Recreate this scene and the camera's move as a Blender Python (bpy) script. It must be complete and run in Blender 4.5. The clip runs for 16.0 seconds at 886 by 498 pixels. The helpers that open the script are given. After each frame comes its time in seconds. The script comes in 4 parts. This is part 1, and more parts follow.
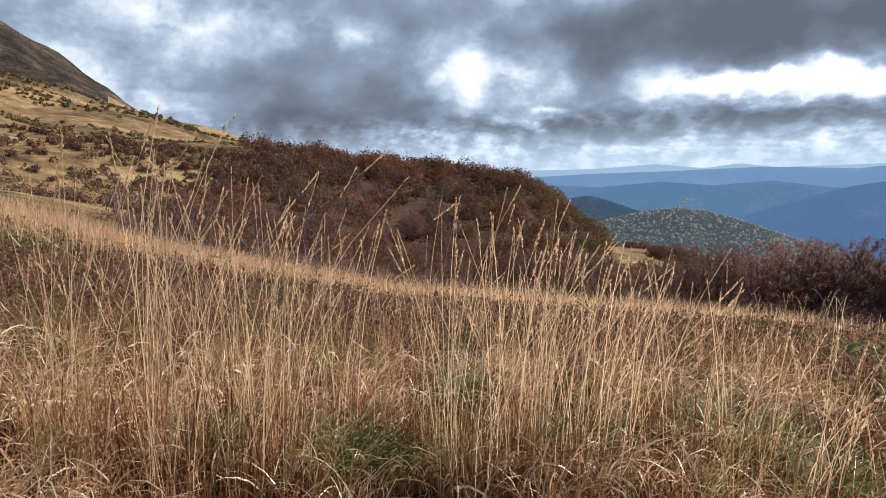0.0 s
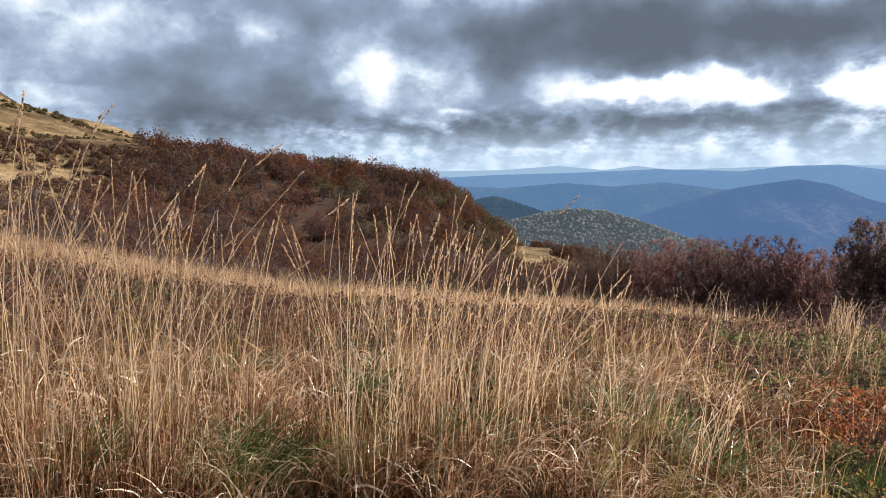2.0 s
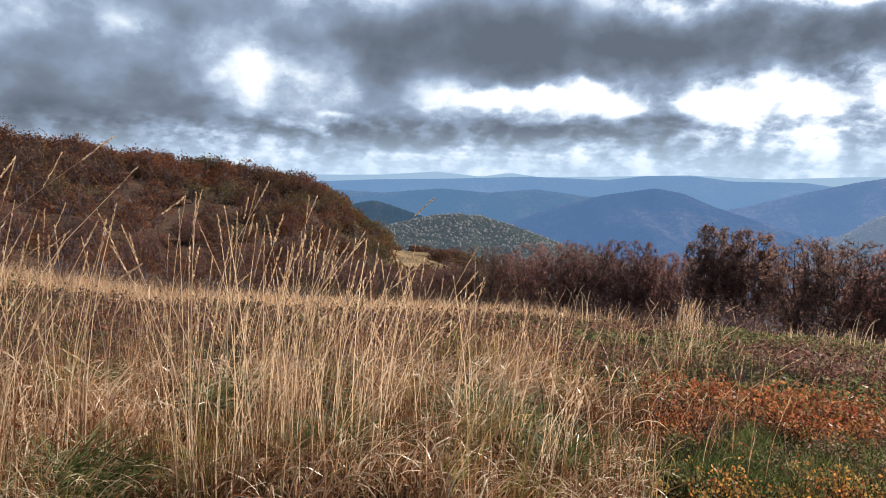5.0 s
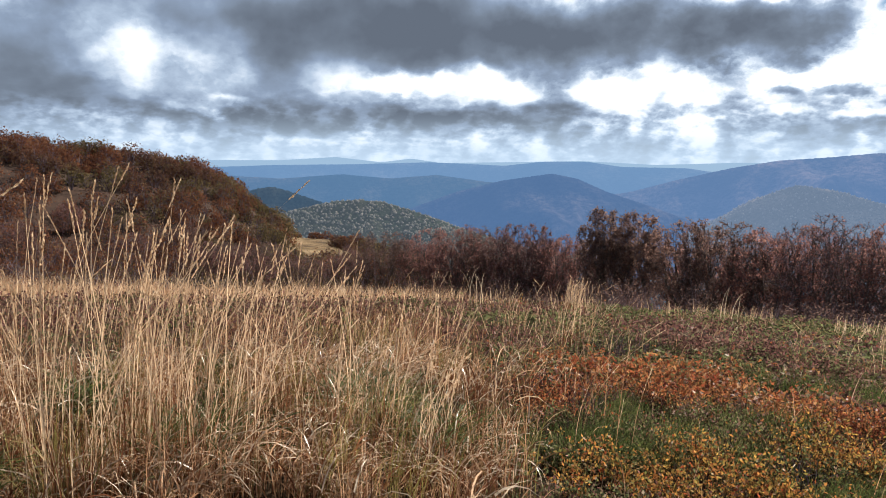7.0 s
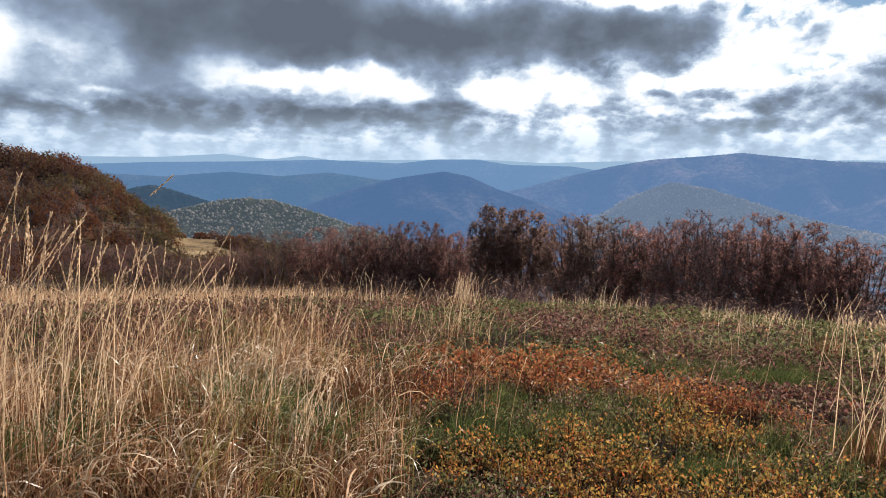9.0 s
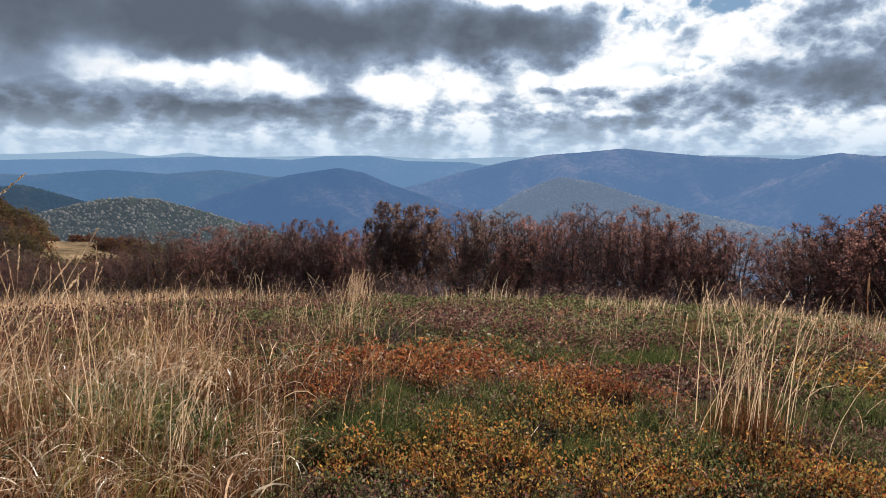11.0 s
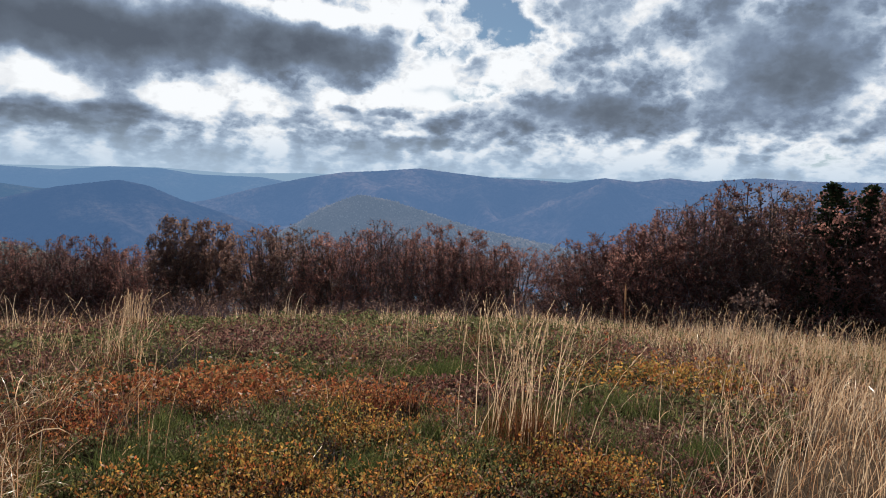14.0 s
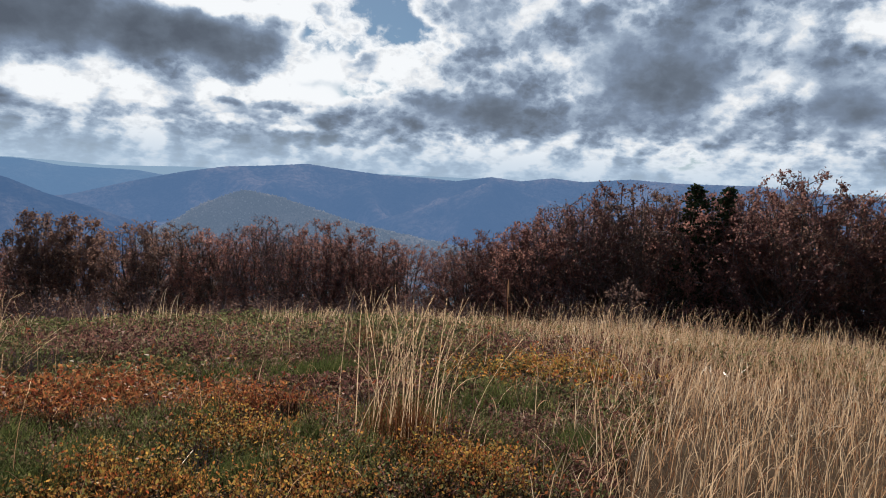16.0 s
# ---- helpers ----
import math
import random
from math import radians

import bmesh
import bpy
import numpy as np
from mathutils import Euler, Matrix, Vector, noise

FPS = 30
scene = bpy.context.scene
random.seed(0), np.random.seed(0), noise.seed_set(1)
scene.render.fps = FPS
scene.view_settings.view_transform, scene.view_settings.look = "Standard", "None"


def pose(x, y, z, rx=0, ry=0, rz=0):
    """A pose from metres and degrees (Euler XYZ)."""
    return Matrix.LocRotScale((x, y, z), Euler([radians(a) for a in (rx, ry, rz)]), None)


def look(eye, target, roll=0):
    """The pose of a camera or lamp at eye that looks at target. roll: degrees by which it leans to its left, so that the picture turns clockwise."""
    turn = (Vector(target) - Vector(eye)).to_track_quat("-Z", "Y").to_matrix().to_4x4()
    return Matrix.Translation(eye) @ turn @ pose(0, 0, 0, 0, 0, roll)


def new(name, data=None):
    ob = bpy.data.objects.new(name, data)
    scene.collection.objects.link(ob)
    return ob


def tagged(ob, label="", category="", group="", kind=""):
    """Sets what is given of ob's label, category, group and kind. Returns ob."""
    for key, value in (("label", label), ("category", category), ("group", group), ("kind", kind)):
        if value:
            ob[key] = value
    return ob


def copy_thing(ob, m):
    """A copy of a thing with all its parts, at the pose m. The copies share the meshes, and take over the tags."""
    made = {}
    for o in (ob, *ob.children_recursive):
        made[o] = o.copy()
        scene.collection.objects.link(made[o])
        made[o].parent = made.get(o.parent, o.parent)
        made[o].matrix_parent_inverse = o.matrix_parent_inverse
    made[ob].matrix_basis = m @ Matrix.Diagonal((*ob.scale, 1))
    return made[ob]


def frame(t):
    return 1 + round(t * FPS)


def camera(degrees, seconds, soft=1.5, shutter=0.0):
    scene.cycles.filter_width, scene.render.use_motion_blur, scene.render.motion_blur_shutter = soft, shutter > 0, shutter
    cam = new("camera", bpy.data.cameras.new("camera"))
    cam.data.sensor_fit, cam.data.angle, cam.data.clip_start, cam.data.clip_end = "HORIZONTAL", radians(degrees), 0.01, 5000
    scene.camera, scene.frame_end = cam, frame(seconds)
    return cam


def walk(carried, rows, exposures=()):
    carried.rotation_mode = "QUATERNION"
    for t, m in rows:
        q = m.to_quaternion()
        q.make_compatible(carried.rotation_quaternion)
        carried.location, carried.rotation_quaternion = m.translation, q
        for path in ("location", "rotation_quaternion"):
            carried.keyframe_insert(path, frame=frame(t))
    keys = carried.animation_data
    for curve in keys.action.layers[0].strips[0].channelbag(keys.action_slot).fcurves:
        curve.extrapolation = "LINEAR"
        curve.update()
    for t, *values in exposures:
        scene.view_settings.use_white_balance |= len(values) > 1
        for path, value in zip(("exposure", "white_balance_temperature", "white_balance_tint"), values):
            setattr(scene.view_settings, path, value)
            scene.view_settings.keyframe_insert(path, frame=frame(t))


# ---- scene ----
cam = camera(66.7, 16.0, soft=1.0)
# seconds, x, y, z, turn, pitch, roll
PATH = [
    (0.0, -0.010, -0.005, 1.520, 0.00, -6.46, -1.43),
    (0.5, 0.002, -0.003, 1.515, -2.64, -6.40, -1.36),
    (1.0, 0.015, -0.001, 1.509, -4.07, -6.44, -1.25),
    (1.5, 0.028, 0.002, 1.501, -5.54, -6.68, -1.27),
    (2.0, 0.044, 0.007, 1.495, -7.79, -6.59, -1.02),
    (2.5, 0.062, 0.014, 1.490, -10.01, -7.09, -0.85),
    (3.0, 0.078, 0.025, 1.490, -11.31, -6.86, -0.66),
    (3.5, 0.097, 0.033, 1.487, -13.33, -6.92, -0.52),
    (4.0, 0.118, 0.034, 1.483, -14.72, -6.49, -0.24),
    (6.5, 0.273, -0.020, 1.467, -24.45, -7.08, 0.19),
    (7.0, 0.299, -0.024, 1.461, -26.50, -7.48, 0.16),
    (7.5, 0.324, -0.026, 1.454, -28.85, -7.92, 0.10),
    (8.0, 0.345, -0.031, 1.449, -31.14, -7.84, 0.35),
    (8.5, 0.364, -0.039, 1.447, -33.16, -7.75, 0.51),
    (9.0, 0.389, -0.056, 1.446, -35.56, -7.63, 0.41),
    (11.5, 0.458, -0.129, 1.443, -47.09, -7.69, 0.78),
    (12.0, 0.474, -0.135, 1.439, -50.16, -7.24, 1.58),
    (12.5, 0.495, -0.137, 1.431, -52.79, -7.02, 1.92),
    (13.0, 0.513, -0.140, 1.427, -54.81, -7.02, 1.93),
    (13.5, 0.532, -0.146, 1.426, -57.95, -6.95, 2.11),
    (14.0, 0.546, -0.159, 1.421, -61.41, -6.15, 1.89),
    (14.5, 0.551, -0.171, 1.419, -63.87, -6.09, 2.03),
    (15.0, 0.558, -0.185, 1.417, -66.47, -6.09, 2.43),
    (15.5, 0.568, -0.193, 1.414, -68.35, -6.01, 2.64),
    (16.0, 0.575, -0.204, 1.411, -70.86, -6.00, 2.90),
]


def aim(x, y, z, turn, pitch, roll):
    """A camera pose from its place, its turn to the left, its pitch and its lean, in degrees."""
    return pose(x, y, z, 0, 0, turn) @ pose(0, 0, 0, 90 + pitch) @ pose(0, 0, 0, 0, 0, roll)


walk(cam, [(t, aim(*row)) for t, *row in PATH], [(0.0, 1.40), (7.0, 1.41), (9.0, 1.31), (12.5, 1.06), (16.0, 0.95)])

# ---- sky and sun ----
SUN_AZ, SUN_EL = 62.0, 33.0
sun = new("sun", bpy.data.lights.new("sun", "SUN"))
sun.data.energy, sun.data.angle, sun.data.color = 5.0, radians(0.6), (1.0, 0.94, 0.84)
sun.matrix_world = look((0, 0, 60), (-math.sin(radians(SUN_AZ)) * 50, -math.cos(radians(SUN_AZ)) * 50, 60 - 50 * math.tan(radians(SUN_EL))))


class Nodes:
    """A short hand for node trees."""

    def __init__(self, tree):
        self.tree = tree
        tree.nodes.clear()

    def add(self, kind, ins=None, **props):
        n = self.tree.nodes.new(kind)
        for k, v in props.items():
            if k == "operation":
                n.operation = v
            elif k == "blend_type":
                n.blend_type = v
            elif k == "data_type":
                n.data_type = v
            elif k == "sky_type":
                n.sky_type = v
            elif k == "interpolation_type":
                n.interpolation_type = v
            elif k == "feature":
                n.feature = v
        for k, v in (ins or {}).items():
            if isinstance(v, bpy.types.NodeSocket):
                self.tree.links.new(v, n.inputs[k])
            else:
                n.inputs[k].default_value = v
        return n

    def math(self, op, a, b=0.0, c=0.0):
        return self.add("ShaderNodeMath", {0: a, 1: b, 2: c}, operation=op).outputs[0]

    def vec(self, op, a, b=(0, 0, 0)):
        n = self.add("ShaderNodeVectorMath", {0: a, 1: b}, operation=op)
        return n.outputs["Value"] if op in ("LENGTH", "DOT_PRODUCT") else n.outputs[0]

    def noise(self, vector, scale, detail=4.0, rough=0.55, warp=0.0):
        return self.add("ShaderNodeTexNoise", {"Vector": vector, "Scale": scale, "Detail": detail, "Roughness": rough, "Distortion": warp}).outputs[0]

    def ramp(self, fac, stops):
        n = self.add("ShaderNodeValToRGB", {0: fac})
        while len(n.color_ramp.elements) < len(stops):
            n.color_ramp.elements.new(0.5)
        for e, (p, c) in zip(n.color_ramp.elements, stops):
            e.position, e.color = p, (*c, 1)
        return n.outputs[0]

    def mix(self, fac, a, b, blend="MIX"):
        n = self.add("ShaderNodeMix", data_type="RGBA", blend_type=blend)
        for i, v in ((0, fac), (6, a), (7, b)):
            if isinstance(v, bpy.types.NodeSocket):
                self.tree.links.new(v, n.inputs[i])
            else:
                n.inputs[i].default_value = v if i == 0 else (*v, 1)
        return n.outputs[2]

    def between(self, v, a, b, c=0.0, d=1.0):
        return self.add("ShaderNodeMapRange", {0: v, 1: a, 2: b, 3: c, 4: d}, interpolation_type="SMOOTHSTEP").outputs[0]


world = bpy.data.worlds.new("sky")
scene.world = world
world.use_nodes = True
W = Nodes(world.node_tree)
way = W.add("ShaderNodeTexCoord").outputs["Generated"]
xyz = W.add("ShaderNodeSeparateXYZ", {0: way})
sx, sy, sz = xyz.outputs
az = W.math("MULTIPLY", W.math("ARCTAN2", sx, sy), 57.29578)
el = W.math("MULTIPLY", W.math("ARCSINE", sz), 57.29578)
azel = W.add("ShaderNodeCombineXYZ", {0: az, 1: el}).outputs[0]
# the cloud layer: lumps that flatten towards the horizon
up = W.math("MULTIPLY", W.math("LOGARITHM", W.math("ADD", W.math("MAXIMUM", el, 0.0), 2.6), 2.71828), 1.35)
flat = W.add("ShaderNodeCombineXYZ", {0: W.math("MULTIPLY", az, 0.10), 1: up}).outputs[0]
sway = W.add("ShaderNodeTexNoise", {"Vector": flat, "Scale": 1.7, "Detail": 2.0, "Roughness": 0.45})
curl = W.add("ShaderNodeTexNoise", {"Vector": W.vec("ADD", flat, (3.1, 5.7, 0)), "Scale": 6.5, "Detail": 5.0, "Roughness": 0.55})
azel_w = W.vec("ADD", azel, W.vec("MULTIPLY", W.vec("SUBTRACT", sway.outputs["Color"], (0.5, 0.5, 0.5)), (9.0, 3.4, 0.0)))
azel_w = W.vec("ADD", azel_w, W.vec("MULTIPLY", W.vec("SUBTRACT", curl.outputs["Color"], (0.5, 0.5, 0.5)), (1.9, 1.3, 0.0)))
dens = W.math("ADD", W.between(az, 30.0, 48.0, 0.47, 0.34), W.between(az, 66.0, 84.0, 0.0, 0.06))
# thicker cloud added overhead, out of view, to dim the light from above
dens = W.math("ADD", dens, W.between(el, 13.0, 32.0, 0.0, 0.3))
dens = W.math("ADD", dens, W.math("MULTIPLY", W.math("SUBTRACT", W.noise(flat, 1.3, 4.0, 0.45), 0.5), 1.0))
# cloud masses: azimuth, height, half width, half height in degrees, thickness
MASSES = (
    (-10.0, 7.0, 11.5, 4.3, 0.26), (-5.0, 13.3, 8.0, 1.8, 0.22), (20.0, 10.5, 17.0, 3.1, 0.44), (40.0, 9.8, 10.0, 2.7, 0.42), (52.3, 9.5, 5.6, 2.2, 0.5),
    (18.5, 3.6, 17.0, 1.5, 0.42), (-7.0, 4.3, 11.0, 1.6, 0.2), (36.0, 3.9, 9.0, 1.2, 0.24), (32.0, 5.1, 6.0, 1.2, 0.14), (50.5, 4.4, 6.5, 0.8, 0.36),
    (57.5, 2.6, 8.0, 1.1, 0.28), (52.0, 5.3, 1.9, 0.4, 0.4), (56.4, 5.2, 1.7, 0.4, 0.4), (73.8, 5.3, 4.6, 1.8, 0.36), (84.0, 7.6, 5.0, 3.0, 0.16),
    (91.0, 10.0, 10.0, 4.0, 0.16), (100.8, 7.3, 4.8, 3.0, 0.26), (76.0, 12.4, 7.0, 1.7, 0.1),
)
GAPS = (
    (1.7, 8.3, 4.0, 2.5, -0.3), (8.6, 8.3, 3.0, 1.9, -0.16), (-16.1, 10.8, 3.4, 2.0, -0.1), (-22.5, 7.2, 2.4, 2.6, -0.08), (-22.0, 5.6, 3.2, 0.8, -0.12),
    (-21.4, 12.6, 3.0, 1.5, -0.14), (30.1, 5.5, 5.5, 2.0, -0.45), (22.9, 6.4, 4.5, 0.9, -0.4), (8.5, 4.5, 3.5, 0.7, -0.4), (44.5, 6.0, 8.0, 2.6, -0.3),
    (60.5, 7.6, 7.0, 4.0, -0.2), (50.5, 12.7, 6.0, 0.8, -0.4), (66.0, 8.6, 9.0, 1.8, -0.14), (95.3, 7.4, 3.0, 1.5, -0.16), (101.6, 11.5, 2.6, 3.0, -0.2),
)
for a, e, wa, we, amp in MASSES + GAPS:
    away = W.vec("LENGTH", W.vec("DIVIDE", W.vec("SUBTRACT", azel_w, (a, e, 0)), (wa, we, 1)))
    dens = W.math("ADD", dens, W.between(away, 1.45, 0.35, 0.0, amp))
# heaped edges, crisp where the cloud is thin and soft in its thick parts; the sides towards the sun are the brighter ones
thin = W.math("MULTIPLY", W.between(dens, 0.75, 0.3, 0.3, 1.0), W.between(az, 24.0, 46.0, 0.6, 1.0))


def heaps(shift, fine=1.0):
    at = W.vec("ADD", W.vec("MULTIPLY", azel, (0.17 * fine, 0.25 * fine, 0.0)), shift)
    soft = W.noise(at, 1.0, 6.0, 0.5)
    puff = W.add("ShaderNodeTexVoronoi", {"Vector": W.vec("ADD", at, W.vec("MULTIPLY", curl.outputs["Color"], (0.5, 0.5, 0.0))), "Scale": 1.5, "Detail": 3.0, "Roughness": 0.5, "Lacunarity": 2.3}, feature="F1").outputs["Distance"]
    return W.between(W.math("SUBTRACT", W.math("ADD", soft, 0.3), W.math("MULTIPLY", puff, 0.3)), 0.3, 0.72)


def rolls(shift):
    return W.between(W.noise(W.vec("ADD", W.vec("MULTIPLY", azel, (0.62, 1.15, 0.0)), shift), 1.0, 5.0, 0.5), 0.38, 0.64)


heap, roll = heaps((7.3, 2.1, 0)), rolls((0, 0, 0))
lowdown = W.between(el, 5.6, 3.2)
dens = W.math("ADD", dens, W.math("MULTIPLY", W.math("MULTIPLY", W.math("SUBTRACT", heap, 0.5), thin), 0.62))
dens = W.math("ADD", dens, W.math("MULTIPLY", W.math("SUBTRACT", roll, 0.49), W.math("MULTIPLY", lowdown, 0.42)))
relief = W.math("MULTIPLY", W.math("SUBTRACT", heap, heaps((7.4, 2.28, 0))), W.math("MULTIPLY", thin, 0.42))
relief = W.math("ADD", relief, W.math("MULTIPLY", W.math("SUBTRACT", roll, rolls((0.15, 0.5, 0))), W.math("MULTIPLY", lowdown, 0.34)))
# smaller heaps in the broken cloud round the sun
tuffs, broken = heaps((1.7, 8.4, 0), 2.6), W.math("MULTIPLY", thin, W.between(az, 5.0, 60.0, 0.35, 1.0))
dens = W.math("ADD", dens, W.math("MULTIPLY", W.math("SUBTRACT", tuffs, 0.45), W.math("MULTIPLY", broken, 0.34)))
relief = W.math("ADD", relief, W.math("MULTIPLY", W.math("SUBTRACT", tuffs, heaps((1.82, 8.62, 0), 2.6)), W.math("MULTIPLY", broken, 0.4)))
dens = W.math("MAXIMUM", W.math("SUBTRACT", dens, W.math("MULTIPLY", relief, 0.85)), 0.0)
for a, e, wa, we, amp in ((66.4, 12.0, 4.9, 2.3, 0.62), (64.5, 15.5, 7.0, 2.6, 0.6), (60.4, 10.5, 2.3, 1.3, 0.42), (63.0, 6.5, 3.2, 0.9, 0.3), (91.0, 2.4, 7.0, 0.8, 0.3)):
    away = W.vec("LENGTH", W.vec("DIVIDE", W.vec("SUBTRACT", azel_w, (a, e, 0)), (wa, we, 1)))
    dens = W.math("SUBTRACT", dens, W.between(away, 1.3, 0.4, 0.0, amp))
blue = W.add("ShaderNodeTexSky", sky_type="NISHITA")
blue.sun_disc, blue.sun_elevation, blue.sun_rotation, blue.altitude = False, radians(SUN_EL), radians(SUN_AZ), 1200
skyblue = W.mix(1.0, blue.outputs[0], (0.0145, 0.0195, 0.0235), "MULTIPLY")
cloud = W.ramp(dens, [(0.0, (0.480, 0.493, 0.506)), (0.13, (0.415, 0.428, 0.444)), (0.27, (0.306, 0.344, 0.392)), (0.43, (0.183, 0.226, 0.287)), (0.6, (0.109, 0.140, 0.192)), (0.8, (0.072, 0.089, 0.116)), (1.0, (0.050, 0.061, 0.080))])
cover = W.between(dens, -0.42, 0.02)
colour = W.mix(cover, skyblue, cloud)
low = W.between(el, 4.6, -0.2)
colour = W.mix(W.math("MULTIPLY", low, 0.72), colour, (0.232, 0.300, 0.376))
W.add("ShaderNodeOutputWorld", {0: W.add("ShaderNodeBackground", {0: colour, 1: 1.0}).outputs[0]})


# ---- materials ----
def material(name):
    m = bpy.data.materials.new(name)
    m.use_nodes = True
    return m, Nodes(m.node_tree)


def finish(n, shader):
    n.add("ShaderNodeOutputMaterial", {0: shader})


def plant(name, stops, rough=0.55, thin=0.32, grain=14.0, patches=0.9, shine=0.04, each=0.0):
    """Leaves, blades and stalks: a colour for each piece, mottled, and thin enough to let light through."""
    m, n = material(name)
    piece = n.add("ShaderNodeNewGeometry").outputs["Random Per Island"]
    where = n.add("ShaderNodeTexCoord").outputs["Object"]
    patch = n.noise(where, patches, 3.0)
    pick = n.math("ADD", n.math("MULTIPLY", piece, 0.75), n.math("MULTIPLY", n.math("SUBTRACT", patch, 0.5), 0.9))
    col = n.ramp(n.math("ADD", pick, 0.12), stops)
    fleck = n.noise(where, grain * 6, 2.0)
    col = n.mix(n.between(fleck, 0.35, 0.75, 0.0, 0.35), col, (0.5, 0.4, 0.3), "MULTIPLY")
    if each:
        one = n.add("ShaderNodeObjectInfo").outputs["Random"]
        col = n.mix(1.0, col, n.ramp(one, [(0.0, (1 - each, 1 - each * 0.9, 1 - each * 0.75)), (0.5, (1, 1, 1)), (1.0, (1 + each, 1 + each * 0.75, 1 + each * 0.6))]), "MULTIPLY")
    if shine <= 0.04:
        skin = n.add("ShaderNodeBsdfDiffuse", {"Color": col, "Roughness": 1.0})
    else:
        skin = n.add("ShaderNodeBsdfPrincipled", {"Base Color": col, "Roughness": rough, "Specular IOR Level": shine})
    glow = n.add("ShaderNodeBsdfTranslucent", {"Color": col})
    finish(n, n.add("ShaderNodeMixShader", {0: thin, 1: skin.outputs[0], 2: glow.outputs[0]}).outputs[0])
    return m


def earthy(name, stops, scale, fine, rough=0.95, bump=0.3, depth=0.03):
    """Soil, turf and rock: colour at two scales and a rough relief."""
    m, n = material(name)
    where = n.add("ShaderNodeTexCoord").outputs["Object"]
    a, b = n.noise(where, scale, 6.0, 0.6), n.noise(where, fine, 6.0, 0.7)
    col = n.ramp(n.math("ADD", n.math("MULTIPLY", a, 0.6), n.math("MULTIPLY", b, 0.4)), stops)
    rel = n.add("ShaderNodeBump", {"Strength": bump, "Distance": depth, "Height": b}).outputs[0]
    finish(n, n.add("ShaderNodeBsdfPrincipled", {"Base Color": col, "Roughness": rough, "Normal": rel, "Specular IOR Level": 0.05}).outputs[0])
    return m


def distance(name, wood, meadow, haze_colour, share, scale):
    """Far slopes: woods and clearings, with blue haze mixed in as a glow."""
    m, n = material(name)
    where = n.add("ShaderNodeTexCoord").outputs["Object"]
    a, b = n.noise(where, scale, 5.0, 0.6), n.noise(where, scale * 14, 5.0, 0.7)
    # paler patches: clearings, with sunlight on the slopes painted in
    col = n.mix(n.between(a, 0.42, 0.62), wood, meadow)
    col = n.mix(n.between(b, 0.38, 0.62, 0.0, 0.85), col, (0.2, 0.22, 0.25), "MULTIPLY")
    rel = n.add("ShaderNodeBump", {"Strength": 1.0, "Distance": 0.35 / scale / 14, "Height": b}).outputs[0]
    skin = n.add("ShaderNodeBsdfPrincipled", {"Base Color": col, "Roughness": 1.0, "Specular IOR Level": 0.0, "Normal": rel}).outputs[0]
    haze = n.add("ShaderNodeEmission", {0: (*haze_colour, 1), 1: 1.0}).outputs[0]
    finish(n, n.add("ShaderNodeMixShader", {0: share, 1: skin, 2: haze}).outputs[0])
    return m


M_LITTER = earthy("meadow_litter", [(0.35, (0.015, 0.012, 0.007)), (0.5, (0.038, 0.024, 0.014)), (0.68, (0.070, 0.042, 0.024))], 0.8, 30)
M_TURF = earthy("dry_hillside_turf", [(0.40, (0.030, 0.022, 0.013)), (0.46, (0.072, 0.047, 0.025)), (0.52, (0.125, 0.083, 0.044)), (0.6, (0.225, 0.158, 0.090))], 0.035, 0.3, bump=1.0, depth=1.0)
M_SCREE = earthy("dark_scree", [(0.40, (0.012, 0.011, 0.011)), (0.5, (0.035, 0.027, 0.022)), (0.58, (0.075, 0.058, 0.045)), (0.68, (0.16, 0.135, 0.11))], 0.06, 0.35, bump=1.0, depth=4.0)
M_WOODFLOOR = earthy("wood_floor", [(0.35, (0.018, 0.012, 0.01)), (0.55, (0.045, 0.027, 0.02)), (0.7, (0.085, 0.052, 0.036))], 0.2, 4)
# haze over the valley is given off by the floor itself
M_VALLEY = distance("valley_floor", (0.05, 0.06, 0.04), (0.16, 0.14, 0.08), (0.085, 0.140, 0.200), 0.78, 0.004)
M_STRAW = plant("straw_stalks", [(0.0, (0.244, 0.131, 0.073)), (0.35, (0.445, 0.257, 0.143)), (0.7, (0.578, 0.368, 0.227)), (1.0, (0.688, 0.484, 0.337))], thin=0.4)
M_HEAD = plant("straw_seed_heads", [(0.0, (0.467, 0.311, 0.183)), (0.5, (0.630, 0.451, 0.294)), (1.0, (0.769, 0.612, 0.443))], thin=0.4)
M_BLADE = plant("russet_blades", [(0.0, (0.061, 0.023, 0.015)), (0.3, (0.175, 0.065, 0.033)), (0.58, (0.298, 0.129, 0.066)), (0.78, (0.262, 0.153, 0.069)), (0.9, (0.123, 0.097, 0.038)), (1.0, (0.403, 0.243, 0.162))], patches=2.2, thin=0.2)
M_CURL = plant("pale_curled_blades", [(0.0, (0.344, 0.224, 0.132)), (0.4, (0.567, 0.420, 0.282)), (1.0, (0.749, 0.634, 0.488))], rough=0.35, thin=0.32, shine=0.4)
M_GREEN = plant("green_blades", [(0.0, (0.034, 0.041, 0.014)), (0.5, (0.069, 0.091, 0.028)), (0.8, (0.127, 0.136, 0.049)), (1.0, (0.314, 0.262, 0.122))], shine=0.1, thin=0.42)
M_LIME = plant("yellow_green_blades", [(0.0, (0.110, 0.100, 0.030)), (0.5, (0.230, 0.190, 0.060)), (1.0, (0.420, 0.330, 0.140))], shine=0.1)
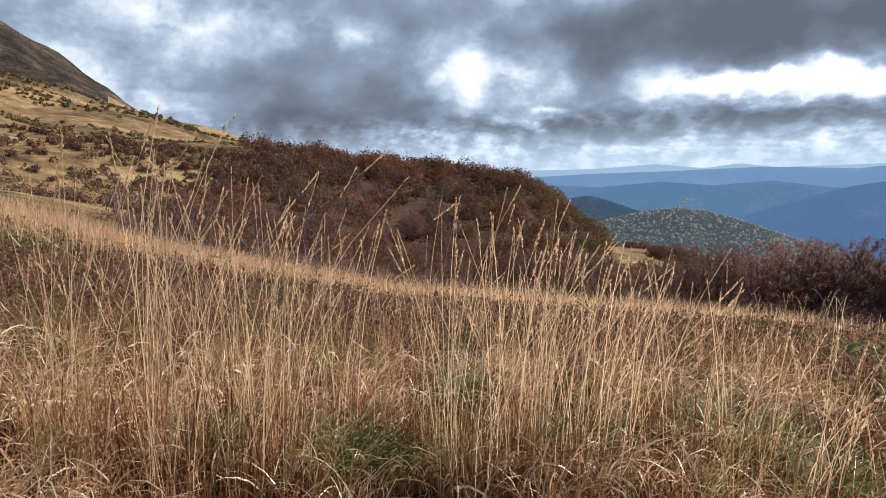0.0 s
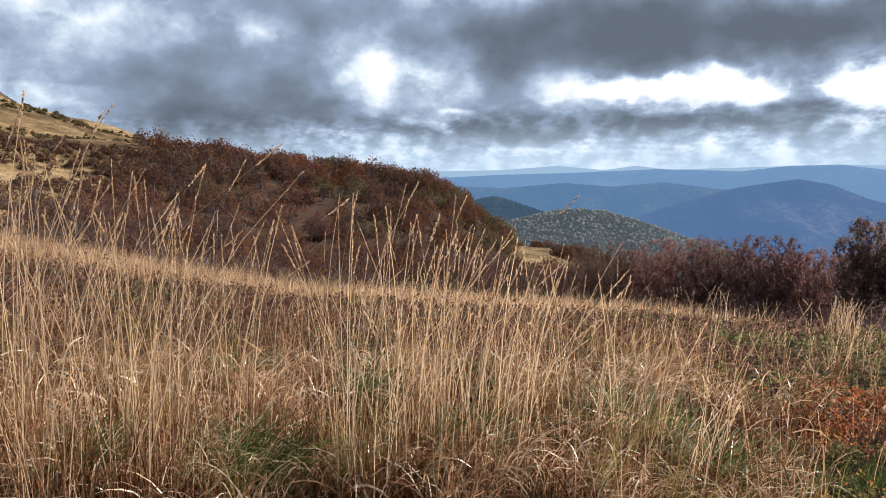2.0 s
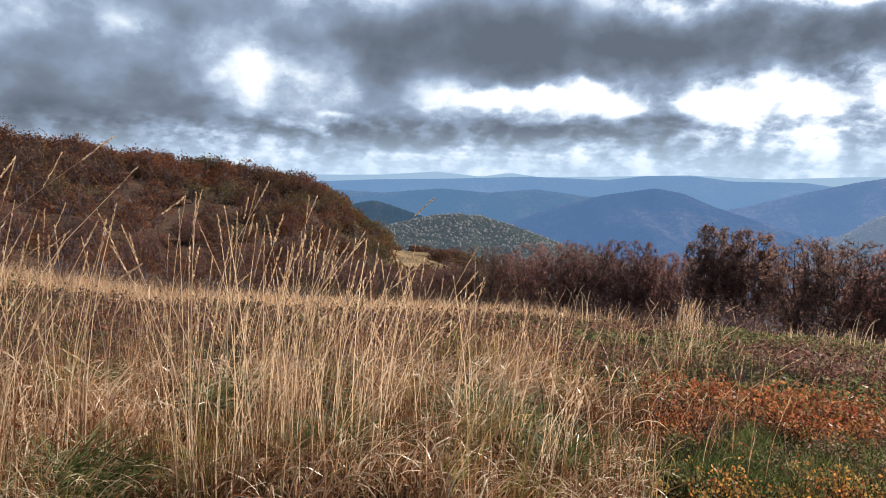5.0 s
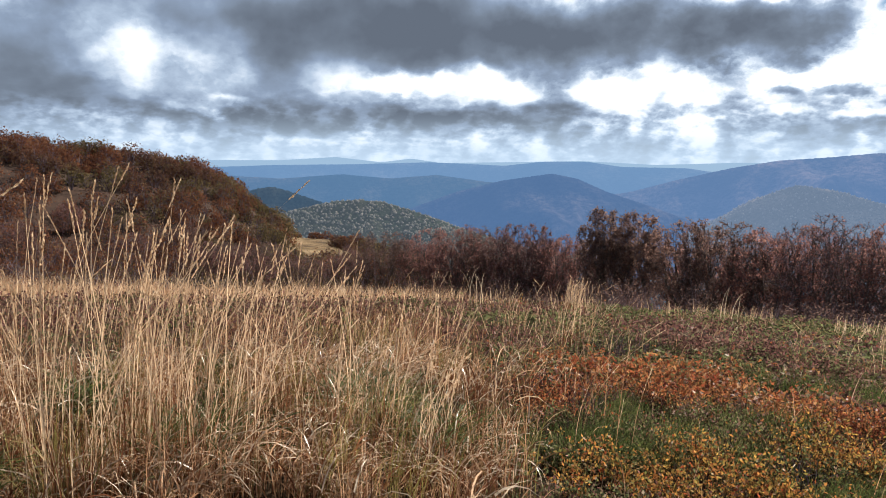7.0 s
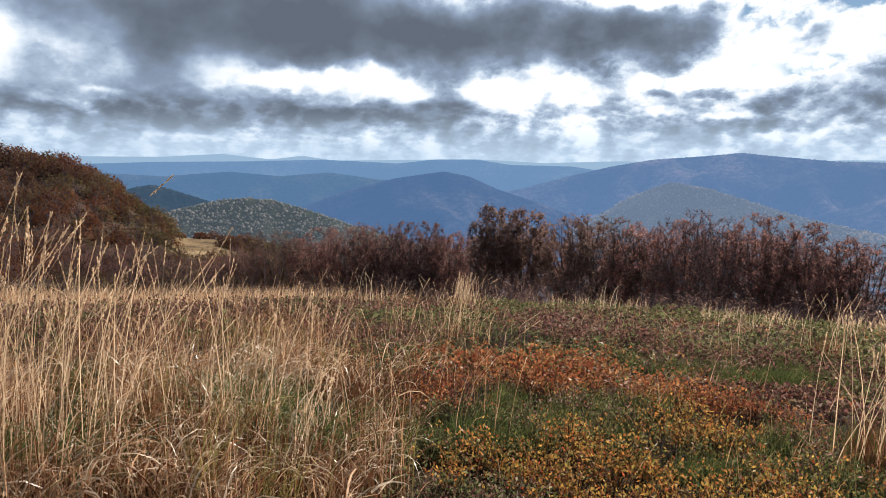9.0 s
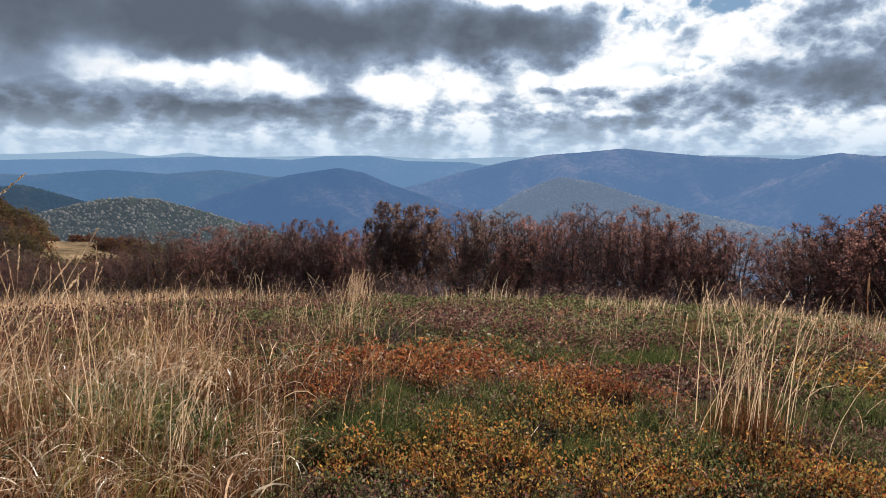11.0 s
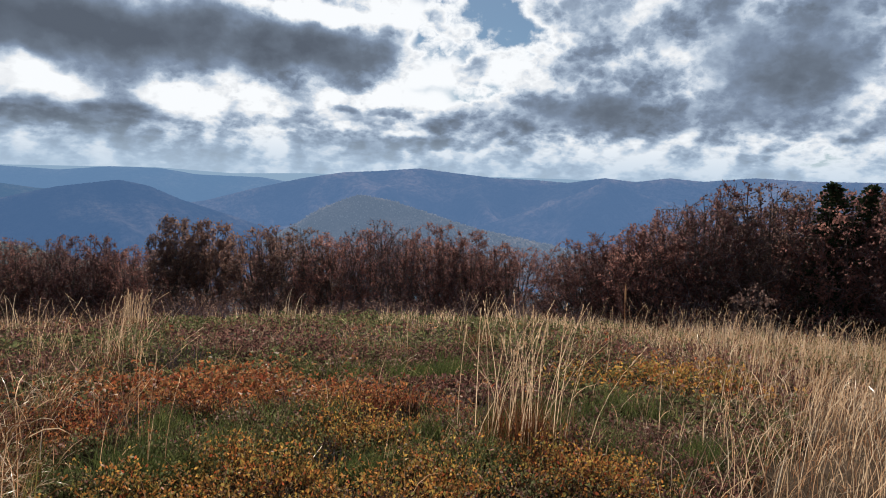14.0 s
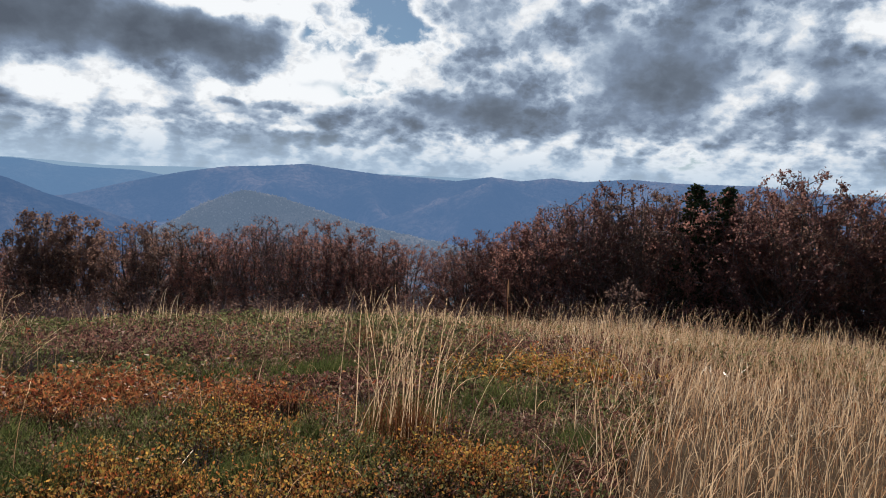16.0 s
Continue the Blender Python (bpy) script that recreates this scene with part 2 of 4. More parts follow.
M_RED = plant("red_leaves", [(0.0, (0.072, 0.021, 0.016)), (0.2, (0.218, 0.054, 0.030)), (0.42, (0.373, 0.129, 0.051)), (0.56, (0.106, 0.085, 0.034)), (0.7, (0.259, 0.107, 0.051)), (0.86, (0.451, 0.214, 0.085)), (1.0, (0.340, 0.214, 0.134))], rough=0.5, shine=0.1, patches=1.6, thin=0.42)
M_YELLOW = plant("yellow_leaves", [(0.0, (0.075, 0.079, 0.026)), (0.2, (0.210, 0.084, 0.033)), (0.34, (0.467, 0.201, 0.057)), (0.5, (0.140, 0.143, 0.044)), (0.64, (0.561, 0.307, 0.078)), (0.74, (0.176, 0.170, 0.054)), (0.86, (0.397, 0.079, 0.036)), (1.0, (0.654, 0.434, 0.127))], rough=0.5, shine=0.1, patches=1.6, thin=0.42)
M_BROWN = plant("brown_heath_leaves", [(0.0, (0.056, 0.031, 0.031)), (0.3, (0.149, 0.072, 0.064)), (0.55, (0.218, 0.103, 0.086)), (0.75, (0.149, 0.131, 0.078)), (0.9, (0.278, 0.175, 0.143)), (1.0, (0.397, 0.300, 0.282))], rough=0.5, shine=0.02, patches=1.6, thin=0.42)
M_OLIVE = plant("olive_heath_leaves", [(0.0, (0.051, 0.051, 0.028)), (0.35, (0.120, 0.134, 0.060)), (0.6, (0.180, 0.194, 0.086)), (0.8, (0.191, 0.108, 0.067)), (1.0, (0.342, 0.292, 0.214))], rough=0.5, shine=0.02, patches=1.6, thin=0.42)
M_TWIG = plant("dark_twigs", [(0.0, (0.03, 0.02, 0.016)), (1.0, (0.09, 0.06, 0.045))], thin=0.0)
M_BARK = earthy("grey_bark", [(0.35, (0.05, 0.04, 0.035)), (0.55, (0.11, 0.09, 0.08)), (0.7, (0.19, 0.165, 0.145))], 3, 30, bump=0.4)
M_BEECH = plant("russet_beech_leaves", [(0.0, (0.130, 0.066, 0.061)), (0.4, (0.198, 0.102, 0.092)), (0.75, (0.273, 0.146, 0.123)), (1.0, (0.341, 0.204, 0.173))], thin=0.45, each=0.35)
M_BEECH2 = plant("brown_beech_leaves", [(0.0, (0.093, 0.060, 0.056)), (0.4, (0.149, 0.094, 0.081)), (0.75, (0.202, 0.130, 0.105)), (1.0, (0.269, 0.187, 0.151))], thin=0.45, each=0.35)
M_BARE = plant("bare_twigs", [(0.0, (0.095, 0.071, 0.080)), (0.5, (0.205, 0.160, 0.178)), (1.0, (0.369, 0.306, 0.325))], thin=0.0)
M_NEEDLE = plant("dark_green_needles", [(0.0, (0.019, 0.029, 0.017)), (0.6, (0.040, 0.064, 0.034)), (1.0, (0.096, 0.112, 0.060))], thin=0.1)
M_SCRUB = plant("brown_scrub", [(0.0, (0.063, 0.032, 0.027)), (0.35, (0.125, 0.067, 0.051)), (0.6, (0.200, 0.104, 0.067)), (0.85, (0.200, 0.144, 0.074)), (1.0, (0.300, 0.185, 0.111))], thin=0.15, grain=1, patches=0.3)
M_SCRUB_OLIVE = plant("olive_scrub", [(0.0, (0.073, 0.057, 0.031)), (0.4, (0.152, 0.118, 0.060)), (0.75, (0.244, 0.183, 0.090)), (1.0, (0.329, 0.236, 0.120))], thin=0.15, grain=1, patches=0.3)
M_SCRUB_RED = plant("russet_scrub", [(0.0, (0.086, 0.036, 0.024)), (0.4, (0.187, 0.078, 0.048)), (0.75, (0.274, 0.120, 0.062)), (1.0, (0.336, 0.205, 0.101))], thin=0.15, grain=1, patches=0.3)


# ---- the lie of the land ----
EYE = 1.5
# distance, then azimuths and the height in degrees at which the ground there is seen
AZ = (-180, -50, -32, -24, -14, -4, 6, 13, 21, 30, 50, 80, 105, 180)
LAND = (
    (14, (-7, 0.5, -2.6, -5.6, -8.2, -10.4, -11.4, -11.9, -12.2, -12.5, -12.5, -12.2, -11.0, -7)),
    (38, (-5, 1, -2.0, -5.2, -9.5, -12.0, -13.0, -13.2, -13.0, -13.2, -13.2, -13.0, -12.5, -5)),
    (80, (-3, 3, -0.5, -2.4, -5.6, -8.0, -9.5, -10.5, -10.5, -12.5, -14, -14, -13, -3)),
)
RIDGE_AZ = (-180, -50, -32, -24, -14, -10, -4, 2, 6, 8, 10.4, 12.7, 14, 17, 20, 24, 30, 50, 105, 180)
RIDGE_EL = (-2, 6, 4.2, 3.0, 2.0, 1.6, 0.4, -0.5, -0.9, -1.9, -3.3, -5.2, -6.3, -6.7, -7.6, -8.8, -11, -14, -13, -2)
TOP_AZ = (-180, -50, -32, -30, -28, -26, -23.7, -20, -17.4, -14.8, -10, 0, 12, 30, 105, 180)
TOP_EL = (-1, 10, 7.5, 7.0, 6.6, 5.9, 5.0, 4.1, 3.4, 2.7, 0, -4, -8, -12, -13, -1)
PEAK_AZ = (-180, -60, -40, -32.1, -30.2, -28.2, -25.9, -23.7, -20, -12, 0, 30, 105, 180)
PEAK_EL = (-2, 14, 13.5, 11.2, 9.9, 8.7, 7.0, 4.9, 2, -4, -9, -13, -14, -2)
KNOTS = np.log([14, 38, 80, 165, 300, 450, 800, 1600, 5200])


def height(x, y):
    """The ground's height at points of the plan."""
    x, y = np.asarray(x, float), np.asarray(y, float)
    r, a = np.hypot(x, y) + 1e-6, np.degrees(np.arctan2(x, y))
    rows = [np.interp(a, AZ, e) for _, e in LAND]
    rows += [np.interp(a, RIDGE_AZ, RIDGE_EL), np.interp(a, TOP_AZ, TOP_EL), np.interp(a, PEAK_AZ, PEAK_EL)]
    rows += [np.full_like(a, -13.0), np.full_like(a, -9.5), np.full_like(a, -3.1)]
    rows = np.array(rows)
    lr = np.clip(np.log(r), KNOTS[0], KNOTS[-1] - 1e-6)
    i = np.clip(np.searchsorted(KNOTS, lr, side="right") - 1, 0, len(KNOTS) - 2)
    s = (lr - KNOTS[i]) / (KNOTS[i + 1] - KNOTS[i])
    s = s * s * (3 - 2 * s)
    lo, hi = np.take_along_axis(rows, i[None], 0)[0], np.take_along_axis(rows, i[None] + 1, 0)[0]
    outer = EYE + r * np.tan(np.radians(lo + (hi - lo) * s))
    inner = (EYE + 14 * np.tan(np.radians(rows[0]))) * (r / 14) ** 1.6
    z = np.where(r < 14, inner, outer)
    rough = 0.035 * np.sin(1.9 * x + 1.3 * np.sin(0.9 * y)) * np.sin(2.3 * y + np.sin(1.4 * x)) + 0.02 * np.sin(5.1 * x + 2 * np.sin(3 * y)) * np.sin(4.3 * y)
    swell = 0.006 * r * np.sin(x / 9.0 + 2 * np.sin(y / 23.0)) * np.sin(y / 11.0 + np.sin(x / 17.0))
    return z + rough * np.clip(r / 3, 0.2, 1) + swell * np.clip((r - 40) / 60, 0, 1) * np.clip(900 / r, 0, 1)


def raw_mesh(name, verts, faces, mats, index=None, smooth=False):
    """A mesh from arrays; faces is an array of quads or triangles."""
    me = bpy.data.meshes.new(name)
    verts, faces = np.asarray(verts, np.float32), np.asarray(faces, np.int32)
    k = faces.shape[1]
    me.vertices.add(len(verts))
    me.vertices.foreach_set("co", verts.ravel())
    me.loops.add(faces.size)
    me.loops.foreach_set("vertex_index", faces.ravel())
    me.polygons.add(len(faces))
    me.polygons.foreach_set("loop_start", np.arange(0, faces.size, k, dtype=np.int32))
    for m in mats:
        me.materials.append(m)
    if index is not None:
        me.polygons.foreach_set("material_index", np.asarray(index, np.int32))
    if smooth:
        me.polygons.foreach_set("use_smooth", np.ones(len(faces), bool))
    me.update(calc_edges=True)
    return me


def grid_faces(rows, cols):
    a = (np.arange(rows - 1)[:, None] * cols + np.arange(cols - 1)[None]).ravel()
    return np.stack([a, a + 1, a + cols + 1, a + cols], 1)


rng = np.random.default_rng(7)
angles = np.radians(np.concatenate([np.arange(-180, -55, 5.0), np.arange(-55, 125, 0.75), np.arange(125, 181, 5.0)]))
rings = np.concatenate([[0.02], np.geomspace(0.4, 900, 160), np.geomspace(950, 4850, 24)])
gr, ga = np.meshgrid(rings, angles, indexing="ij")
gx, gy = gr * np.sin(ga), gr * np.cos(ga)
gz = height(gx, gy)
faces = grid_faces(len(rings), len(angles))[:, ::-1]
fa, fr = np.degrees(ga).ravel()[faces].mean(1), gr.ravel()[faces].mean(1)
jig = rng.normal(0, 1, len(faces))
edge_el = np.interp(fa, (-34, -32, -29, -25, -23.7), (6.9, 7.4, 6.8, 5.6, 5.0))
face_el = np.degrees(np.arctan2(gz.ravel()[faces].mean(1) - EYE, fr))
kind = np.where(fr < 15.5, 0, 1)
kind[(fr > 290) & (face_el > edge_el + 0.12 * jig) & (fa < -22)] = 2
woods_left = np.interp(fr, (45, 60, 110, 170), (-26, -26, -20, -14))
kind[(fr > 36) & (fr < 180) & (fa > woods_left + 0.5 * jig) & (fa < 60)] = 3
kind[(fr > 17) & (fa > 20)] = 3
kind[(fr > 125) & (fr < 400) & (fa > 13.5) & (fa < 34)] = 1
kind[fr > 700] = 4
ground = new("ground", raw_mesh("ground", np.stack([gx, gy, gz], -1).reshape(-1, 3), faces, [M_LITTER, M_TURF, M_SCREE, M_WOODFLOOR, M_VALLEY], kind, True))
tagged(ground, "autumn mountain meadow sloping down into a wooded valley", "ground", kind="structure")


def ridge(name, label, mat, dist, deep, knots, crown=0.0, spurs=0.0, seed=0, foot=-9.0, step=0.12):
    """A mountain seen far off: a crest line along an arc, with a slope in front and behind, furrowed by spurs."""
    ka, ke = np.array(knots).reshape(-1, 2).T
    aa = np.arange(ka[0], ka[-1] + step / 2, step)
    top = np.interp(aa, ka, ke)
    wide = max(1, int(0.4 / step))
    top = np.convolve(np.pad(top, wide, mode="edge"), np.hanning(2 * wide + 1) / np.hanning(2 * wide + 1).sum(), "valid")
    across = np.concatenate([np.linspace(-1, 0, 30), np.linspace(0.06, 0.6, 4)])
    pr, pa = np.meshgrid(across, np.radians(aa), indexing="ij")
    low = dist * math.tan(radians(foot))
    high = dist * np.tan(np.radians(top))[None, :]
    fall = np.where(pr < 0, np.abs(1 + pr) ** 1.35, 1 - np.abs(pr) ** 1.5 * 1.2)
    z = EYE + low + (high - low) * fall
    r = dist + deep * pr
    for j in range(len(across)):
        for i in range(len(aa)):
            p = Vector((aa[i] * 0.2 + seed + 0.8 * across[j], across[j] * 1.6, seed * 1.7))
            f = (0.35 + noise.fractal(p, 1.3, 2.0, 4)) * spurs * min(1, max(0, -across[j] * 3)) * 1.3
            z[j, i] -= f + (noise.noise(Vector((aa[i] * 7, across[j] * 40, seed))) * crown)
    v = np.stack([r * np.sin(pa), r * np.cos(pa), z], -1).reshape(-1, 3)
    ob = new(name, raw_mesh(name, v, grid_faces(len(across), len(aa))[:, ::-1], [mat], None, True))
    return tagged(ob, label, "mountain", kind="structure")


# each range glows evenly in place of the haze before it
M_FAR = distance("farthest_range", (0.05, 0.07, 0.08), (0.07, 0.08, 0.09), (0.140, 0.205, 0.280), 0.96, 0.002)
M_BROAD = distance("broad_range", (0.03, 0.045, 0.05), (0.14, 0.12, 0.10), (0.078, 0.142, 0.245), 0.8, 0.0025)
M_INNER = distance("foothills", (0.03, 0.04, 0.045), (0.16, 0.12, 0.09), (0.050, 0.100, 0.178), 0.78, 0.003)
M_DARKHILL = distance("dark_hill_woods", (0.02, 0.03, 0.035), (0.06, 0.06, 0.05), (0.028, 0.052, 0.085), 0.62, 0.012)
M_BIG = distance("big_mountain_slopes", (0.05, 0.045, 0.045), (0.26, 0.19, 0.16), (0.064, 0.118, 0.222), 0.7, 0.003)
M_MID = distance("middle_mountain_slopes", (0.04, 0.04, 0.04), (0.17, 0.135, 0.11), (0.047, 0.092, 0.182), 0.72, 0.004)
# sunlight on the spur is painted: paler slopes and a brighter haze glow
M_SPUR = distance("spur_painted_sunlight", (0.14, 0.12, 0.105), (0.4, 0.3, 0.24), (0.088, 0.124, 0.182), 0.66, 0.008)
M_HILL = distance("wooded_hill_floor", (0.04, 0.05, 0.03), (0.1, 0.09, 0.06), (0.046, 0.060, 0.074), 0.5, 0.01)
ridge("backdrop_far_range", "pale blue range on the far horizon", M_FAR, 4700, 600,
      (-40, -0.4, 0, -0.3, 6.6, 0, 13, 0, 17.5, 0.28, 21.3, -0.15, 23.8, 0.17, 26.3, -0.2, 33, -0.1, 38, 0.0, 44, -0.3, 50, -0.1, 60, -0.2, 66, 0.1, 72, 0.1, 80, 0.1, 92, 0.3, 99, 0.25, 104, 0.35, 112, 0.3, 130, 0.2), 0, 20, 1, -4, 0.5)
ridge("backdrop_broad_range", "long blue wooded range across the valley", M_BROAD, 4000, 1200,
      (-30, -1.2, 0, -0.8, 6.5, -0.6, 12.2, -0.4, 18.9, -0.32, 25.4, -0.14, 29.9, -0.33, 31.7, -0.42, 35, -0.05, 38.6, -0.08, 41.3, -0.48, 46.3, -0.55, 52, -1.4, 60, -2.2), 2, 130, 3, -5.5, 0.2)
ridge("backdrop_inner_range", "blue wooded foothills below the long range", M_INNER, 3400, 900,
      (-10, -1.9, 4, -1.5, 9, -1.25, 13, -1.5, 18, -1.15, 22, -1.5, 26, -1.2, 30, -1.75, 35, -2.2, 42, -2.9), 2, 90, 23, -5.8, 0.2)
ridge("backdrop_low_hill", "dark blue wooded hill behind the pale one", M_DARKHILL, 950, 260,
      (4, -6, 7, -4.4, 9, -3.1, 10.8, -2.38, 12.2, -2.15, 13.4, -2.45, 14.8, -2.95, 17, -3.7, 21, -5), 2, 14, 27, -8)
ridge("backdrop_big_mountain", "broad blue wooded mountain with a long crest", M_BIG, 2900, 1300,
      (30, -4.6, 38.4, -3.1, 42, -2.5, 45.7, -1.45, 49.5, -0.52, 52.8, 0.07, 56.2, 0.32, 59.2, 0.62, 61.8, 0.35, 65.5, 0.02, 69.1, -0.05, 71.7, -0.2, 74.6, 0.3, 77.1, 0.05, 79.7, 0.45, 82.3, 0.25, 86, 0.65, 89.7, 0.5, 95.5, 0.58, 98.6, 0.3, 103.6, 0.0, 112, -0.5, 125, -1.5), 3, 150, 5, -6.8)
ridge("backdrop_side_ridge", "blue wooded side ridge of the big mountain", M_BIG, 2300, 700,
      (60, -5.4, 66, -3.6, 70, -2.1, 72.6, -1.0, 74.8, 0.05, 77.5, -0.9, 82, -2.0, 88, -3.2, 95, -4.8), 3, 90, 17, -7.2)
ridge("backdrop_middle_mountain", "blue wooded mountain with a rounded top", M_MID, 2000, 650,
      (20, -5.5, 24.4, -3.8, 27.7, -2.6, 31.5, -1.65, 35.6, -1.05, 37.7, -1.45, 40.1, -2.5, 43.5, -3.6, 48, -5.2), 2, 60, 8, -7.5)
ridge("backdrop_sunlit_spur", "wooded spur of the big mountain, sunlight painted pale", M_SPUR, 1900, 380,
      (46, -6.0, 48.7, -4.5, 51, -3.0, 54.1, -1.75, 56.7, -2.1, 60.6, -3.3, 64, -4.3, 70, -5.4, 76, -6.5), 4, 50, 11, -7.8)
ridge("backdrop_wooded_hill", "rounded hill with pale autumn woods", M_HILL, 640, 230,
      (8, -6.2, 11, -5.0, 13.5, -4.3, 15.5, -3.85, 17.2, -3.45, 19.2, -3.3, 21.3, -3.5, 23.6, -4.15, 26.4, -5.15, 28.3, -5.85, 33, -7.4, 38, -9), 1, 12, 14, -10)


# ---- plants: how each kind is made ----
def scatter(n, az0, az1, r0, r1, seed):
    """n places spread evenly over a stretch of the plan, in polar bounds."""
    g = np.random.default_rng(seed)
    r, a = np.sqrt(g.uniform(r0 * r0, r1 * r1, n)), np.radians(g.uniform(az0, az1, n))
    return r * np.sin(a), r * np.cos(a), g


def on_plan(az, r):
    a = radians(az)
    return r * math.sin(a), r * math.cos(a)


def patchy(x, y, size, seed=0.0):
    """A smooth random field between 0 and 1."""
    u, v = x / size + seed, y / size - 1.7 * seed
    f = np.sin(u + 1.7 * np.sin(v * 0.9 + seed)) * np.sin(v + 1.9 * np.sin(u * 0.8)) + 0.5 * np.sin(2.3 * u + v + 2 * seed) * np.sin(2.1 * v - u)
    return np.clip(0.5 + f / 2.4, 0, 1)


def ribbons(base, tall, lean, width, bend, segs, g, tip=1.0, taper=1.6):
    """Blades: base (n, 3), tall (n), lean (n, 2) as the sideways reach, bend > 1 for tips that droop."""
    n = len(base)
    t = np.linspace(0, 1, segs + 1)[None, :, None]
    side = g.uniform(0, 2 * np.pi, n)
    side = np.stack([np.cos(side), np.sin(side), np.zeros(n)], 1)[:, None, :]
    out = np.concatenate([lean, np.zeros((n, 1))], 1)[:, None, :]
    rise = tall[:, None, None] * (t * (1 + bend[:, None, None]) - bend[:, None, None] * t**2.6)
    spine = base[:, None, :] + out * t**1.9 + np.concatenate([np.zeros((n, segs + 1, 2)), rise], 2)
    w = width[:, None, None] * 0.5 * np.maximum(1 - tip * t**taper, 0.08)
    v = np.stack([spine - side * w, spine + side * w], 2).reshape(-1, 3)
    k = np.arange(n)[:, None] * 2 * (segs + 1) + np.arange(segs)[None] * 2
    k = k.ravel()
    return v, np.stack([k, k + 1, k + 3, k + 2], 1), spine


def joined(pieces):
    vs, fs, off = [], [], 0
    for v, f in pieces:
        vs.append(v), fs.append(f + off)
        off += len(v)
    return np.concatenate(vs), np.concatenate(fs)


def seed_heads(spine, long, fat, g):
    """Feathery heads at the ends of stalks: spikelets that point up along the last stretch."""
    n, per = len(spine), 24
    way = spine[:, -1] - spine[:, -2]
    way /= np.linalg.norm(way, axis=1, keepdims=True) + 1e-9
    k = np.repeat(np.arange(n), per)
    t = np.tile(np.linspace(-0.75, 0.22, per), n) + g.uniform(-0.03, 0.03, n * per)
    off = g.normal(0, 1, (n * per, 3)) * (fat[k] * 0.11 * np.sqrt(np.clip(1 - ((t + 0.25) / 0.55) ** 2, 0.05, 1)))[:, None]
    p = spine[:, -1][k] + way[k] * (t * long[k])[:, None] + off
    a = way[k] + g.normal(0, 0.1, (n * per, 3))
    a /= np.linalg.norm(a, axis=1, keepdims=True)
    side = np.cross(a, g.normal(0, 1, (n * per, 3)))
    side /= np.linalg.norm(side, axis=1, keepdims=True) + 1e-9
    s = (g.uniform(0.014, 0.027, n * per))[:, None]
    w = (fat[k] * g.uniform(0.22, 0.42, n * per))[:, None]
    v = np.stack([p, p + a * s * 0.45 + side * w, p + a * s, p + a * s * 0.45 - side * w], 1).reshape(-1, 3)
    return v, np.arange(n * per)[:, None] * 4 + np.arange(4)[None]


def rooted(x, y):
    return np.stack([x, y, height(x, y) - 0.01], 1)


WIND = np.array([0.35, -0.18])


def stuff(name, label, pieces, category="grass"):
    """One object for what nobody could count; pieces are (vertices, faces, material)."""
    mats, idx = [], []
    for _, f, m in pieces:
        if m not in mats:
            mats.append(m)
        idx.append(np.full(len(f), mats.index(m)))
    if any(f.shape[1] == 3 for _, f, _ in pieces):
        idx = [np.tile(i, f.shape[1] - 2) for i, (_, f, _) in zip(idx, pieces)]
        pieces = [(v, f if f.shape[1] == 3 else np.concatenate([f[:, :3], f[:, [0, 2, 3]]]), m) for v, f, m in pieces]
    v, f = joined([(v, f) for v, f, _ in pieces])
    return tagged(new(name, raw_mesh(name, v, f, mats, np.concatenate(idx))), label, category, kind="stuff")


def stalk_field(x, y, g, low, high, width=0.0038, head=0.011, mat=None, lean_by=0.17):
    n = len(x)
    tall = g.uniform(low, high, n)
    lean = g.normal(0, lean_by, (n, 2)) * tall[:, None] + WIND * 0.22 * tall[:, None]
    v, f, spine = ribbons(rooted(x, y), tall, lean * g.choice((0.7, 1.0, 2.0), (n, 1)), np.full(n, width) * g.uniform(0.7, 1.3, n), g.uniform(0.0, 0.15, n), 5, g, 0.45)
    hv, hf = seed_heads(spine, g.uniform(0.11, 0.2, n), head * g.uniform(0.6, 1.4, n), g)
    return [(v, f, mat or M_STRAW), (hv, hf, M_HEAD)]


def blade_field(x, y, g, low, high, width, mat, droop=0.6, reach=0.5, segs=4, lift=(0.0, 0.0)):
    n = len(x)
    tall = g.uniform(low, high, n)
    a = g.uniform(0, 2 * np.pi, n)
    lean = np.stack([np.cos(a), np.sin(a)], 1) * (g.uniform(0.1, 1, n) * reach * tall)[:, None] + WIND * 0.3 * tall[:, None]
    foot = rooted(x, y) + np.stack([0 * x, 0 * x, g.uniform(*lift, n)], 1)
    v, f, _ = ribbons(foot, tall, lean, width * g.uniform(0.6, 1.35, n), g.uniform(0.1, 1.0, n) * droop, segs, g, 0.95)
    return [(v, f, mat)]


